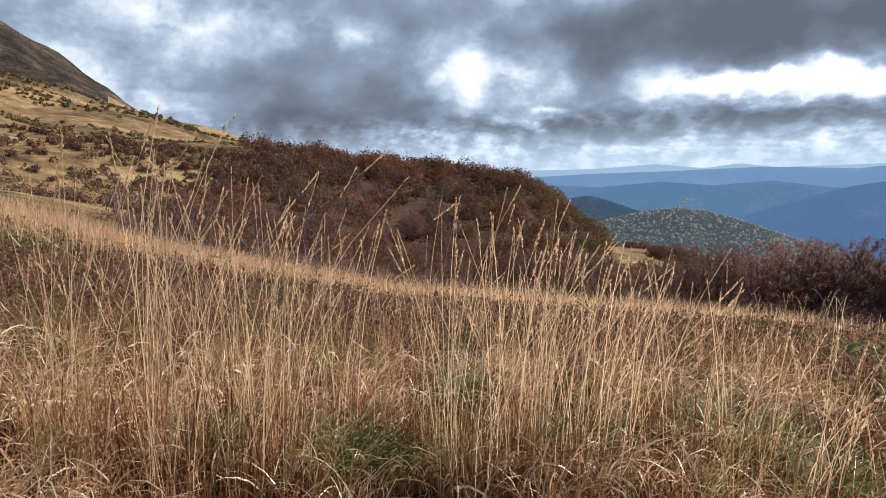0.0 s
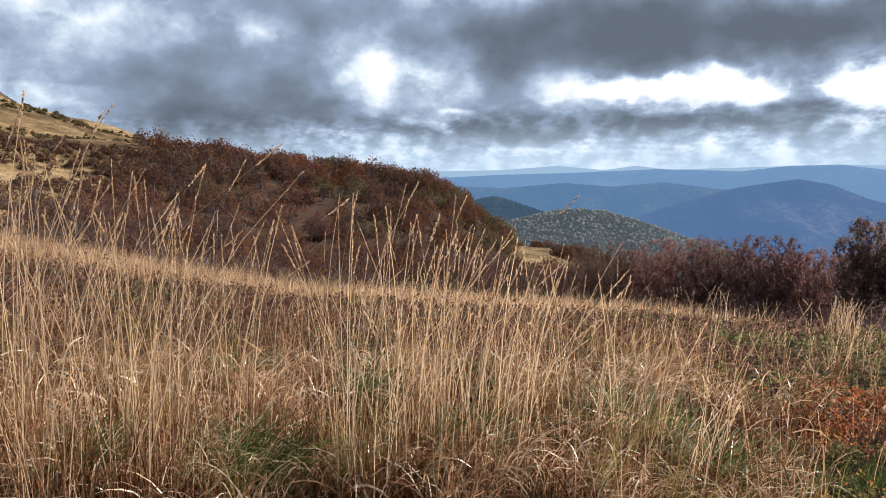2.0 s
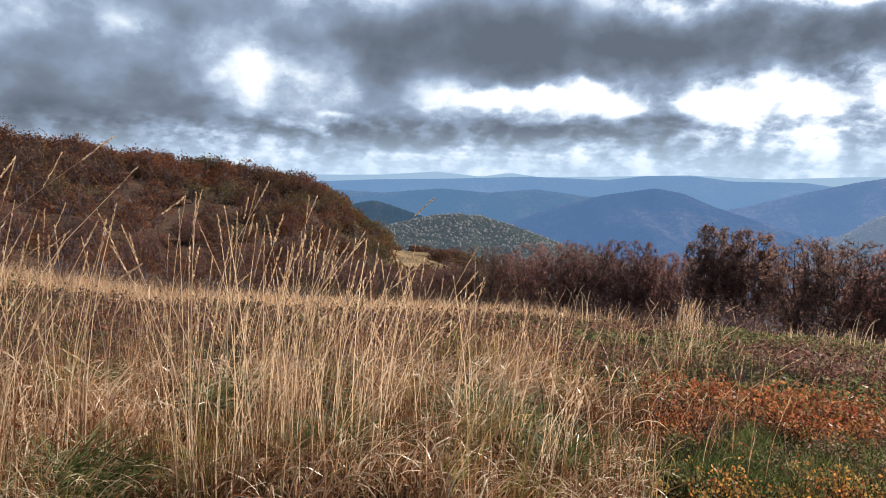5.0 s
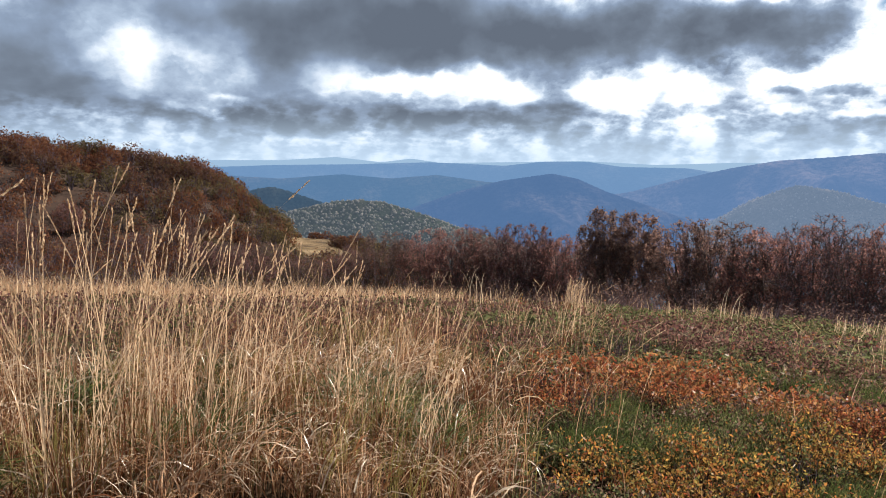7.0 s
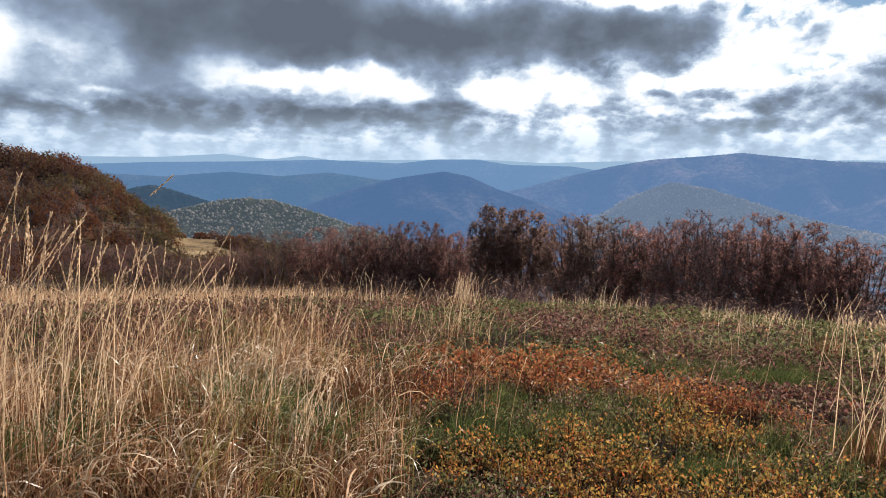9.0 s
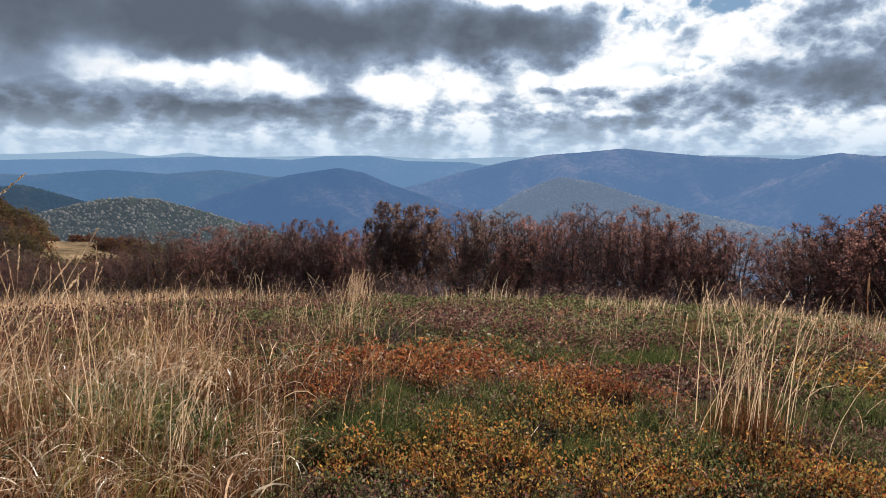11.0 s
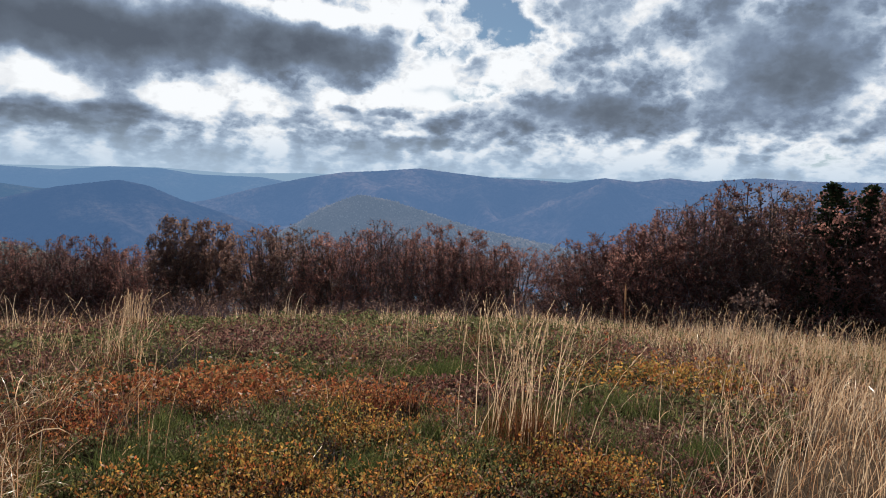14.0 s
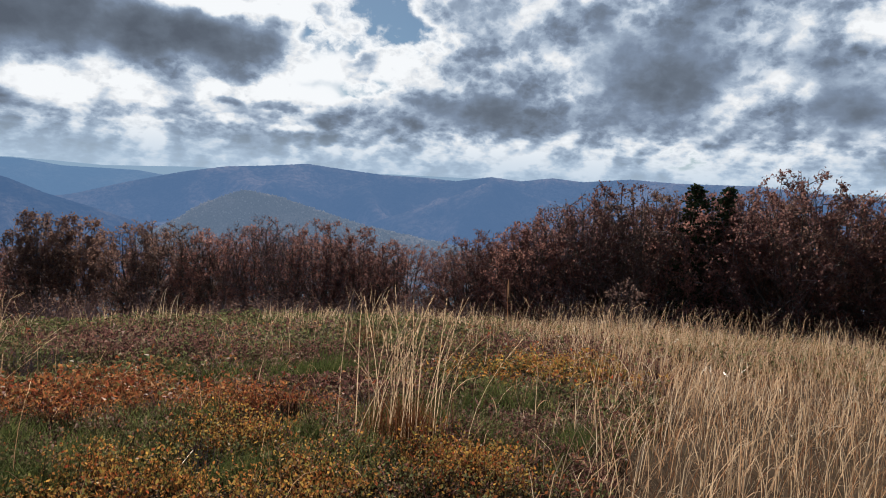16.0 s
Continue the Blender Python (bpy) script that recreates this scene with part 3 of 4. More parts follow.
def arches(x, y, g, low, high, width, mat, tilt=0.2, bow=(0.6, 2.2), power=2.0, segs=6, tip=None, drift=0.4, lift=(0.0, 0.0)):
    """Blades that rise and bow over along their length; tip: the bleached material of the outer part of every second blade."""
    n = len(x)
    long, a = g.uniform(low, high, n), g.uniform(0, 2 * np.pi, n)
    way = np.stack([np.cos(a), np.sin(a)], 1) + WIND * drift * 2.5
    way /= np.linalg.norm(way, axis=1, keepdims=True)
    turn = np.abs(g.normal(0, tilt, n))[:, None] + g.uniform(*bow, n)[:, None] * (((np.arange(segs) + 0.5) / segs) ** power)[None]
    out, rise = (np.pad(np.cumsum(f(turn) * long[:, None] / segs, 1), ((0, 0), (1, 0))) for f in (np.sin, np.cos))
    foot = rooted(x, y) + np.stack([0 * x, 0 * x, g.uniform(*lift, n)], 1)
    spine = foot[:, None, :] + np.concatenate([out[..., None] * way[:, None, :], np.maximum(rise, 0.0)[..., None]], 2)
    face = a + np.pi / 2 + g.normal(0, 0.7, n)
    side = np.stack([np.cos(face), np.sin(face), g.normal(0, 0.55, n)], 1)[:, None, :]
    t = np.linspace(0, 1, segs + 1)[None, :, None]
    w = (width * g.uniform(0.6, 1.4, n))[:, None, None] * 0.5 * np.maximum((0.5 + 0.45 * np.minimum(t * 3, 1)) * (1 - 0.93 * t**2.4), 0.07)
    v = np.stack([spine - side * w, spine + side * w], 2).reshape(-1, 3)
    k = np.arange(n)[:, None] * 2 * (segs + 1) + np.arange(segs)[None] * 2
    pale = np.zeros((n, segs), bool)
    if tip:
        pale[::2, int(segs * 0.5) :] = True
    made = []
    for mask, m in ((~pale, mat), (pale, tip)):
        if mask.any():
            q = k[mask]
            f = np.stack([q, q + 1, q + 3, q + 2], 1)
            used_v, f = np.unique(f, return_inverse=True)
            made.append((v[used_v], f.reshape(-1, 4), m))
    return made


def tussocks(n, az0, az1, r0, r1, per, spread, seed):
    """Places in clumps."""
    x, y, g = scatter(n, az0, az1, r0, r1, seed)
    k = np.repeat(np.arange(n), per)
    return x[k] + g.normal(0, spread, n * per), y[k] + g.normal(0, spread, n * per), g


def leaf_quads(p, size, g, upright=0.5, broad=0.3, facing=None):
    """Small leaves, each a folded diamond, at the points p."""
    n = len(p)
    a = g.normal(0, 1, (n, 3))
    a[:, 2] = np.abs(a[:, 2]) * upright + 0.1
    a /= np.linalg.norm(a, axis=1, keepdims=True)
    if facing is not None:
        a = np.cross(facing, g.normal(0, 1, (n, 3)))
        a /= np.linalg.norm(a, axis=1, keepdims=True) + 1e-9
    b = np.cross(a, g.normal(0, 1, (n, 3)) if facing is None else facing)
    b /= np.linalg.norm(b, axis=1, keepdims=True) + 1e-9
    s = (size * g.uniform(0.6, 1.4, n))[:, None]
    v = np.stack([p, p + a * s * 0.5 + b * s * broad, p + a * s, p + a * s * 0.5 - b * s * broad], 1).reshape(-1, 3)
    k = np.arange(n)[:, None] * 4
    return v, k + np.arange(4)[None]


def leaf_tris(p, size, g, broad=0.42, facing=None):
    """Small three-cornered leaves at the points p."""
    n = len(p)
    a = g.normal(0, 1, (n, 3))
    if facing is not None:
        a = np.cross(facing, a)
    a /= np.linalg.norm(a, axis=1, keepdims=True) + 1e-9
    b = np.cross(a, g.normal(0, 1, (n, 3)) if facing is None else facing)
    b /= np.linalg.norm(b, axis=1, keepdims=True) + 1e-9
    s = (size * g.uniform(0.6, 1.4, n))[:, None]
    v = np.stack([p + b * s * broad, p + a * s, p - b * s * broad], 1).reshape(-1, 3)
    return v, np.arange(n)[:, None] * 3 + np.arange(3)[None]


def shrublets(x, y, g, per, tall, size, spread=0.012):
    """Bilberry: thin twigs with leaves up their length."""
    n = len(x)
    base = rooted(x, y)
    h = tall * (0.45 + 1.2 * patchy(x, y, 0.22, 31)) * g.uniform(0.7, 1.25, n)
    lean = g.normal(0, 0.35, (n, 2)) * h[:, None]
    tv, tf, _ = ribbons(base, h, lean, np.full(n, 0.003), np.zeros(n), 1, g, 0.5)
    k = np.repeat(np.arange(n), per)
    t = g.uniform(0.25, 1.0, n * per)
    p = base[k] + np.concatenate([lean[k] * (t**1.9)[:, None], (h[k] * t)[:, None]], 1) + g.normal(0, spread, (n * per, 3)) * (1, 1, 0.4)
    lv, lf = leaf_quads(p, size, g, 1.3, 0.27) if size < 0.02 else leaf_tris(p, size, g, 0.32)
    return (tv, tf), (lv, lf)


# ---- trees ----
def tube(path, radii, sides):
    """A tapered limb along points."""
    path = np.asarray(path)
    v = []
    for i, p in enumerate(path):
        d = path[min(i + 1, len(path) - 1)] - path[max(i - 1, 0)]
        d = d / (np.linalg.norm(d) + 1e-9)
        u = np.cross(d, (0.3, 0.9, 0.1))
        u /= np.linalg.norm(u) + 1e-9
        w = np.cross(d, u)
        for s in range(sides):
            c = 2 * np.pi * s / sides
            v.append(p + radii[i] * (u * np.cos(c) + w * np.sin(c)))
    f = []
    for i in range(len(path) - 1):
        for s in range(sides):
            a, b = i * sides + s, i * sides + (s + 1) % sides
            f.append((a, b, b + sides, a + sides))
    return np.array(v), np.array(f)


def limb(g, start, way, long, bends, wander, rise):
    pts, p, d = [np.array(start)], np.array(start), np.array(way) / np.linalg.norm(way)
    for _ in range(bends):
        d = d + g.normal(0, wander, 3) + np.array((0, 0, rise))
        d /= np.linalg.norm(d)
        p = p + d * long / bends
        pts.append(p)
    return np.array(pts)


def bowed(g, start, end, belly, bends, wander):
    """A limb that leaves its stem outwards and then rises to its end."""
    start, end = np.array(start, float), np.array(end, float)
    mid = (start + end) / 2 + np.array((end[0] - start[0], end[1] - start[1], 0)) * belly - np.array((0, 0, belly * 0.5 * np.linalg.norm(end - start)))
    t = np.linspace(0, 1, bends + 1)[:, None]
    pts = start * (1 - t) ** 2 + mid * 2 * t * (1 - t) + end * t**2
    return pts + g.normal(0, wander, pts.shape) * np.linalg.norm(end - start) * t * (1 - 0.6 * t)


def along(path, u):
    """The place and the way at the share u of a path."""
    k = u * (len(path) - 1)
    i = min(int(k), len(path) - 2)
    d = path[i + 1] - path[i]
    return path[i] + d * (k - i), d / (np.linalg.norm(d) + 1e-9)


def grow(g, tall, stems, wide, limbs, forks, twigs, leaves, leaf, heart=0.46, low=-0.75):
    """A broad-leaved tree: stems, limbs that fan out into a domed crown, twigs and the leaves on them, as mesh arrays.
    heart: the height of the crown's middle; low: how far the crown reaches below it."""
    trunk, wood, fine, points = [], [], [], []
    middle = np.array((0, 0, heart * tall))
    lobes = g.normal(0, 1, (9, 3))
    lobes /= np.linalg.norm(lobes, axis=1, keepdims=True)
    paths = []
    for s in range(stems):
        out = 6.28 * s / stems + g.uniform(-0.4, 0.4)
        reach = 0.0 if stems == 1 else wide * tall * g.uniform(0.2, 0.5)
        foot = np.array((math.cos(out), math.sin(out), 0)) * 0.05 * stems
        paths.append(bowed(g, foot - (0, 0, 0.3), (math.cos(out) * reach, math.sin(out) * reach, tall * g.uniform(0.74, 0.9)), 0.12, 7, 0.02))
        trunk.append(tube(paths[-1], np.linspace(0.019, 0.004, 8) * tall / stems**0.4, 6))
    for k in range(limbs):
        a, lift = k * 2.4 + g.uniform(-0.4, 0.4), low + (1 - low) * ((k + g.uniform(0, 1)) / limbs) ** 0.6
        d = np.array((math.cos(a) * math.sqrt(max(1 - lift * lift, 0)), math.sin(a) * math.sqrt(max(1 - lift * lift, 0)), lift))
        lump = math.sqrt(g.uniform(0.6, 0.84)) + 0.06 * max(0, float((lobes @ d).max()) - 0.6) / 0.4
        size = np.array((wide * tall, wide * tall, (1 - heart) * tall if lift > 0 else heart * tall * 0.9))
        end = middle + d * size * lump

        def inside(p):
            q = p - middle
            q = q / (wide * tall, wide * tall, (1 - heart) * tall if q[2] > 0 else heart * tall * 0.9)
            far = float(np.linalg.norm(q)) + 1e-6
            most = 0.93 + 0.1 * max(0, float((lobes @ q).max()) / far - 0.6) / 0.4 + abs(g.normal(0, 0.04))
            return middle + (p - middle) * min(1, most / far)

        path = paths[k % stems]
        if stems > 1:
            path = max(paths, key=lambda p: p[-1][0] * d[0] + p[-1][1] * d[1] + g.uniform(0, 0.3))
        at, _ = along(path, float(np.clip((end[2] / tall) * g.uniform(0.3, 0.62) + 0.02, 0.05, 0.97)))
        lp = bowed(g, at, end, 0.2, 4, 0.035)
        lon = float(np.linalg.norm(end - at))
        bough = [tube(lp, np.linspace(0.0068, 0.0022, 5) * tall / stems**0.3, 4)]
        for q in range(forks):
            fp, fd = along(lp, g.uniform(0.4, 1.0))
            tip = fp + (0.4 * fd + g.normal(0, 0.75, 3) + 0.35 * d) * tall * g.uniform(0.09, 0.17)
            tip = inside(tip)
            bp = bowed(g, fp, tip, 0.1, 2, 0.03)
            bough.append(tube(bp, np.linspace(0.003, 0.0013, 3) * tall, 3))
            for w in range(twigs):
                tp, td = along(bp, g.uniform(0.15, 1.0))
                td = td + g.normal(0, 0.6, 3) + (0, 0, 0.25)
                td /= np.linalg.norm(td)
                tl = tall * g.uniform(0.03, 0.075)
                ends = inside(tp + td * tl)
                fine.append((tp, ends))
                if leaves:
                    points.append(tp + (ends - tp) * g.uniform(0.1, 1.05, (leaves, 1)) + g.normal(0, leaf * 0.7, (leaves, 3)))
        wood.append(joined(bough))
    a = np.array([p for p, _ in fine])
    b = np.array([q for _, q in fine])
    side = np.cross(b - a, g.normal(0, 1, a.shape))
    side *= (0.0015 * tall) / (np.linalg.norm(side, axis=1, keepdims=True) + 1e-9)
    fv = np.stack([a - side, a + side, b + side * 0.4, b - side * 0.4], 1).reshape(-1, 3)
    ff = np.arange(len(a))[:, None] * 4 + np.arange(4)[None]
    lv = None
    if points:
        p = np.concatenate(points)
        lv = leaf_tris(p, leaf, g, 0.45)
    return trunk, wood, (fv, ff), lv


def part(name, mesh, parent, label=""):
    ob = new(name, mesh)
    ob.parent = parent
    if label:
        ob["label"] = label
    return ob


TOPS = {}


def tree(name, label, seed, leafmat, **how):
    """A tree of its own, rooted at the origin: trunk, limbs, twigs and crown."""
    g = np.random.default_rng(seed)
    trunk, wood, fine, crown = grow(g, **how)
    root = tagged(new(name), label, "tree", "trees along the meadow's edge")
    for stem in trunk:
        part("trunk", raw_mesh("trunk", *stem, [M_BARK], None, True), root)
    for bough in wood:
        part("limb", raw_mesh("limb", *bough, [M_BARK], None, True), root)
    tagged(part("brushwood", raw_mesh("brushwood", *fine, [M_BARE]), root), kind="stuff")
    if crown:
        tagged(part("crown", raw_mesh("crown", *crown, [leafmat]), root, "dry leaves still hanging"), kind="stuff")
    TOPS[name + label] = float(np.quantile(fine[0][:, 2], 0.99))
    root["top"] = TOPS[name + label]
    return root


def spruce(seed, tall):
    """A young dark conifer with drooping whorls."""
    g = np.random.default_rng(seed)
    root = tagged(new("spruce_tree"), "slender dark green spruce among russet beeches", "tree", "trees along the meadow's edge")
    path = limb(g, (0, 0, -0.3), (0, 0, 1), tall, 6, 0.02, 0.1)
    part("trunk", raw_mesh("trunk", *tube(path, np.linspace(0.016, 0.002, 7) * tall, 6), [M_BARK], None, True), root)
    pts, wood = [], []
    for z in np.arange(0.12, 0.99, 0.024):
        reach = tall * 0.24 * (1 - z) ** 0.55 + 0.1
        for k in range(6):
            a = g.uniform(0, 6.28)
            lon = reach * g.uniform(0.6, 1.15)
            lp = limb(g, (0, 0, z * tall - 0.2), (math.cos(a), math.sin(a), 0.25), lon, 3, 0.08, -0.08)
            wood.append(tube(lp, np.linspace(0.0022, 0.0008, 4) * tall, 3))
            for _ in range(16):
                u = g.uniform(0.15, 1.0) * 3
                j = min(int(u), 2)
                pts.append(lp[j] + (lp[j + 1] - lp[j]) * (u - j) + g.normal(0, 0.05, 3))
    tagged(part("brushwood", raw_mesh("brushwood", *joined(wood), [M_BARK]), root), kind="stuff")
    tagged(part("crown", raw_mesh("crown", *leaf_quads(np.array(pts), 0.15, g, 0.3), [M_NEEDLE]), root, "dark needles"), kind="stuff")
    root["top"] = tall
    return root


def scrub(x, y, g, tall, twigs, leaves, size):
    """Bushes far off: upright twigs and leaves about them, as arrays."""
    n = len(x)
    base = np.stack([x, y, height(x, y) - 0.1], 1)
    h = tall * (0.55 + 0.75 * patchy(x, y, 5.0, 12)) * g.uniform(0.6, 1.4, n)
    k = np.repeat(np.arange(n), twigs)
    a, o = g.uniform(0, 6.28, n * twigs), np.sqrt(g.uniform(0, 1, n * twigs))
    wide = (h * g.uniform(0.45, 0.7, n))[k] * o
    th = h[k] * (1 - 0.45 * o**2) * g.uniform(0.75, 1.1, n * twigs)
    lean = np.stack([np.cos(a), np.sin(a)], 1) * wide[:, None]
    grain = size * np.hypot(x, y)
    tv, tf, _ = ribbons(base[k], th, lean, grain[k] * 0.3, np.zeros(n * twigs), 2, g, 0.75)
    k = np.repeat(np.arange(n), leaves)
    d = g.normal(0, 1, (n * leaves, 3))
    d[:, 2] = np.abs(d[:, 2])
    d /= np.linalg.norm(d, axis=1, keepdims=True)
    d *= (g.uniform(0.55, 1.1, n * leaves) ** 0.5)[:, None]
    lump = 0.95 + 0.06 * np.sin(5 * d[:, 0] + k) * np.sin(4 * d[:, 1] - 2 * k)
    p = base[k] + d * np.stack([h[k] * 0.62 * lump, h[k] * 0.62 * lump, h[k] * 0.85 * lump], 1) + np.array((0, 0, 0.12)) * h[k][:, None]
    lv, lf = leaf_tris(p, grain[k], g, 0.4, d / np.linalg.norm(d, axis=1, keepdims=True) + g.normal(0, 0.35, d.shape))
    return (tv, tf), (lv, lf)


# ---- trees along the edge of the meadow ----
def kinds():
    full = dict(tall=6.0, stems=3, wide=0.42, limbs=40, forks=6, twigs=7, leaf=0.08)
    return {
        "russet": tree("beech_tree", "low beech thick with dry russet leaves", 11, M_BEECH, leaves=7, **full),
        "wide": tree("beech_tree", "spreading beech thick with dry russet leaves", 17, M_BEECH, leaves=8, **{**full, "wide": 0.46, "stems": 4}),
        "brown": tree("beech_tree", "low beech with dark brown dry leaves", 12, M_BEECH2, leaves=7, **full),
        "grey": tree("beech_tree", "almost bare grey beech with fine twigs", 13, M_BEECH, **{**full, "stems": 5, "limbs": 40, "forks": 7, "twigs": 10}, leaves=1),
        "thin": tree("beech_tree", "slim beech with a bare trunk and thin crown", 14, M_BEECH2, tall=6.0, stems=2, wide=0.26, limbs=28, forks=6, twigs=8, leaves=7, leaf=0.1, heart=0.7, low=-0.8),
        "half": tree("beech_tree", "beech with grey twigs and russet leaves", 15, M_BEECH, leaves=6, **{**full, "stems": 4, "limbs": 40, "twigs": 8}),
        "spruce": spruce(16, 6.0),
    }


KINDS = kinds()
used = set()


def plant_tree(kind, az, r, top, turn):
    """A tree whose top is seen at that height in degrees."""
    x, y = on_plan(az, r)
    z = float(height(x, y))
    size = (EYE + r * math.tan(radians(top)) - z) / KINDS[kind]["top"]
    m = pose(x, y, z - 0.05, 0, 0, turn) @ Matrix.Diagonal((max(size, 0.8) ** 0.6, max(size, 0.8) ** 0.6, size, 1))
    if kind in used:
        s = KINDS[kind].scale
        copy_thing(KINDS[kind], m @ Matrix.Diagonal((1 / s[0], 1 / s[1], 1 / s[2], 1)))
    else:
        used.add(kind)
        KINDS[kind].matrix_basis = m


FRONT = (
    ("half", 19.2, -7.3), ("brown", 22.1, -6.2), ("russet", 25.6, -6.0), ("half", 28.4, -5.8), ("brown", 30.4, -5.9), ("russet", 32.7, -5.6), ("russet", 35.0, -5.6),
    ("half", 37.4, -6.4), ("thin", 40.5, -4.1), ("thin", 43.1, -4.3), ("brown", 47.1, -4.9), ("brown", 49.8, -4.9), ("half", 53.0, -5.4),
    ("grey", 56.1, -4.2), ("grey", 58.6, -4.6), ("russet", 61.9, -4.3), ("russet", 64.9, -4.8), ("half", 68.2, -5.8), ("russet", 73.7, -5.2), ("wide", 76.6, -4.3), ("russet", 79.1, -3.8),
    ("half", 81.1, -2.3), ("grey", 83.5, -1.2), ("russet", 86.3, -0.2), ("brown", 88.7, -0.6), ("spruce", 91.6, 0.7), ("russet", 93.0, -0.4), ("spruce", 94.0, 0.6), ("russet", 96.4, -0.3),
    ("russet", 99.1, 1.3), ("brown", 101.7, 0.1), ("wide", 104.2, -0.5), ("half", 108.0, 0.3), ("russet", 111.5, 0.5),
)
gt = np.random.default_rng(21)
for kind, a, top in FRONT:
    far = float(np.interp(a, (19, 36, 42, 55, 68, 80, 90, 110), (54, 47, 41, 37, 34, 31, 29, 28)))
    plant_tree(kind, a, far + gt.uniform(-1, 1), top, gt.uniform(0, 360))
for a in np.arange(20, 113, 3.6):
    top = float(np.interp(a, [t[1] for t in FRONT], [t[2] for t in FRONT])) - gt.uniform(0.7, 1.5)
    if 36 < a < 45.5:
        top = min(top, -6.9)
    far = float(np.interp(a, (19, 36, 42, 55, 68, 80, 90, 110), (60, 53, 47, 43, 40, 37, 35, 34)))
    if not 67.5 < a < 72.5:
        plant_tree(("russet", "brown", "wide", "russet")[gt.integers(4)], a + gt.uniform(-0.8, 0.8), far, top, gt.uniform(0, 360))

# single beeches rising from the scrub on the slope
for kind, a, r, tall in (("brown", 12.0, 74, 4.6), ("half", 10.2, 80, 4.4), ("brown", 8.2, 88, 4.2), ("russet", 13.6, 68, 3.8), ("brown", 5.5, 100, 4.0), ("russet", 2.0, 92, 4.2), ("half", -2.5, 105, 4.4), ("russet", -6.0, 84, 4.6),
                         ("brown", 15.2, 62, 3.4), ("russet", 10.8, 62, 3.8), ("half", 6.8, 70, 4.0), ("brown", -10.5, 72, 4.2), ("russet", -15.0, 76, 4.0), ("russet", 17.5, 58, 3.6)):
    px, py = on_plan(a, r)
    plant_tree(kind, a, r, math.degrees(math.atan2(float(height(px, py)) + tall - EYE, r)), gt.uniform(0, 360))

# a young beech standing out in the grass
px, py = on_plan(87.4, 14.3)
sapling = tree("young_beech", "small twiggy young beech in the dry grass", 18, M_BEECH2, tall=1.25, stems=3, wide=0.3, limbs=12, forks=3, twigs=5, leaves=3, leaf=0.04)
sapling.matrix_basis = pose(px, py, float(height(px, py)))

# undergrowth below the trees
x, y, g = scatter(150, 18, 114, 24, 33, 31)
keep = np.hypot(x, y) > np.interp(np.degrees(np.arctan2(x, y)), (19, 42, 68, 90, 110), (27, 26, 25, 23.5, 23))
t1, l1 = scrub(x[keep], y[keep], g, 1.7, 40, 260, 0.0024)
stuff("undergrowth", "dark tangled undergrowth below the beeches", [(*t1, M_BARE), (*l1, M_BEECH2)], "bushes")
x, y, g = scatter(330, 18, 114, 38, 58, 32)
keep = np.hypot(x, y) > np.interp(np.degrees(np.arctan2(x, y)), (19, 42, 68, 90, 110), (56, 47, 42, 38, 36))
t1, l1 = scrub(x[keep], y[keep], g, 3.2, 30, 200, 0.003)
stuff("undergrowth", "tall russet bushes behind the beeches", [(*t1, M_BARE), (*l1, M_BEECH)], "bushes")

# ---- beech scrub on the slope ----
x, y, g = scatter(1750, -26, 27, 40, 178, 41)
r, a = np.hypot(x, y), np.degrees(np.arctan2(x, y))
keep = (a > np.interp(r, (42, 60, 110, 170, 178), (-25, -25, -19, -13.6, -13.0)) + g.normal(0, 1.1, len(x))) & ~((a > 14) & (r > 122) & (patchy(x, y, 14, 2) > 0.3))
x, y = x[keep], y[keep]
red = patchy(x, y, 12, 1.0) + g.normal(0, 0.15, len(x)) > 0.52
olive = ~red & (patchy(x, y, 9, 4.0) + np.interp(np.degrees(np.arctan2(x, y)), (-10, 4, 14), (-0.4, 0.0, 0.25)) > 0.55)
for mask, mat, word in ((red, M_SCRUB_RED, "russet"), (olive, M_SCRUB_OLIVE, "olive"), (~red & ~olive, M_SCRUB, "brown")):
    t1, l1 = scrub(x[mask], y[mask], g, 3.3, 14, 130, 0.0027)
    stuff("beech_scrub", f"dense {word} beech scrub covering the slope", [(*t1, M_BARE), (*l1, mat)], "bushes")
x, y, g = scatter(3600, -36, -10, 50, 290, 43)
keep = patchy(x * 0.35 + y * 0.12, y * 1.3, 17, 3.0) + np.interp(np.hypot(x, y), (60, 200, 280), (0.0, 0.1, 0.2)) > 0.64 + g.normal(0, 0.08, len(x))
t1, l1 = scrub(x[keep], y[keep], g, 0.9, 4, 24, 0.0031)
stuff("hillside_bushes", "low dark bushes on the dry hillside", [(*t1, M_BARE), (*l1, M_SCRUB_OLIVE)], "bushes")

x, y, g = scatter(900, -36, -16, 52, 150, 44)
keep = patchy(x, y, 11, 6.0) + np.interp(np.degrees(np.arctan2(x, y)), (-36, -22), (-0.25, 0.3)) > 0.5 + g.normal(0, 0.08, len(x))
t1, l1 = scrub(x[keep], y[keep], g, 1.3, 10, 70, 0.0026)
stuff("hillside_bushes", "knee-high brown scrub beside the beech wood", [(*t1, M_BARE), (*l1, M_SCRUB)], "bushes")

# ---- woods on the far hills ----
def crowns(name, haze_colour, share, pale):
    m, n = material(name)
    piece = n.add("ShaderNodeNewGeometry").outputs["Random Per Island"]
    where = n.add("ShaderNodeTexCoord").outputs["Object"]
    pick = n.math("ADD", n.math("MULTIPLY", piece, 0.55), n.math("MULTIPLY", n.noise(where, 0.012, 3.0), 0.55))
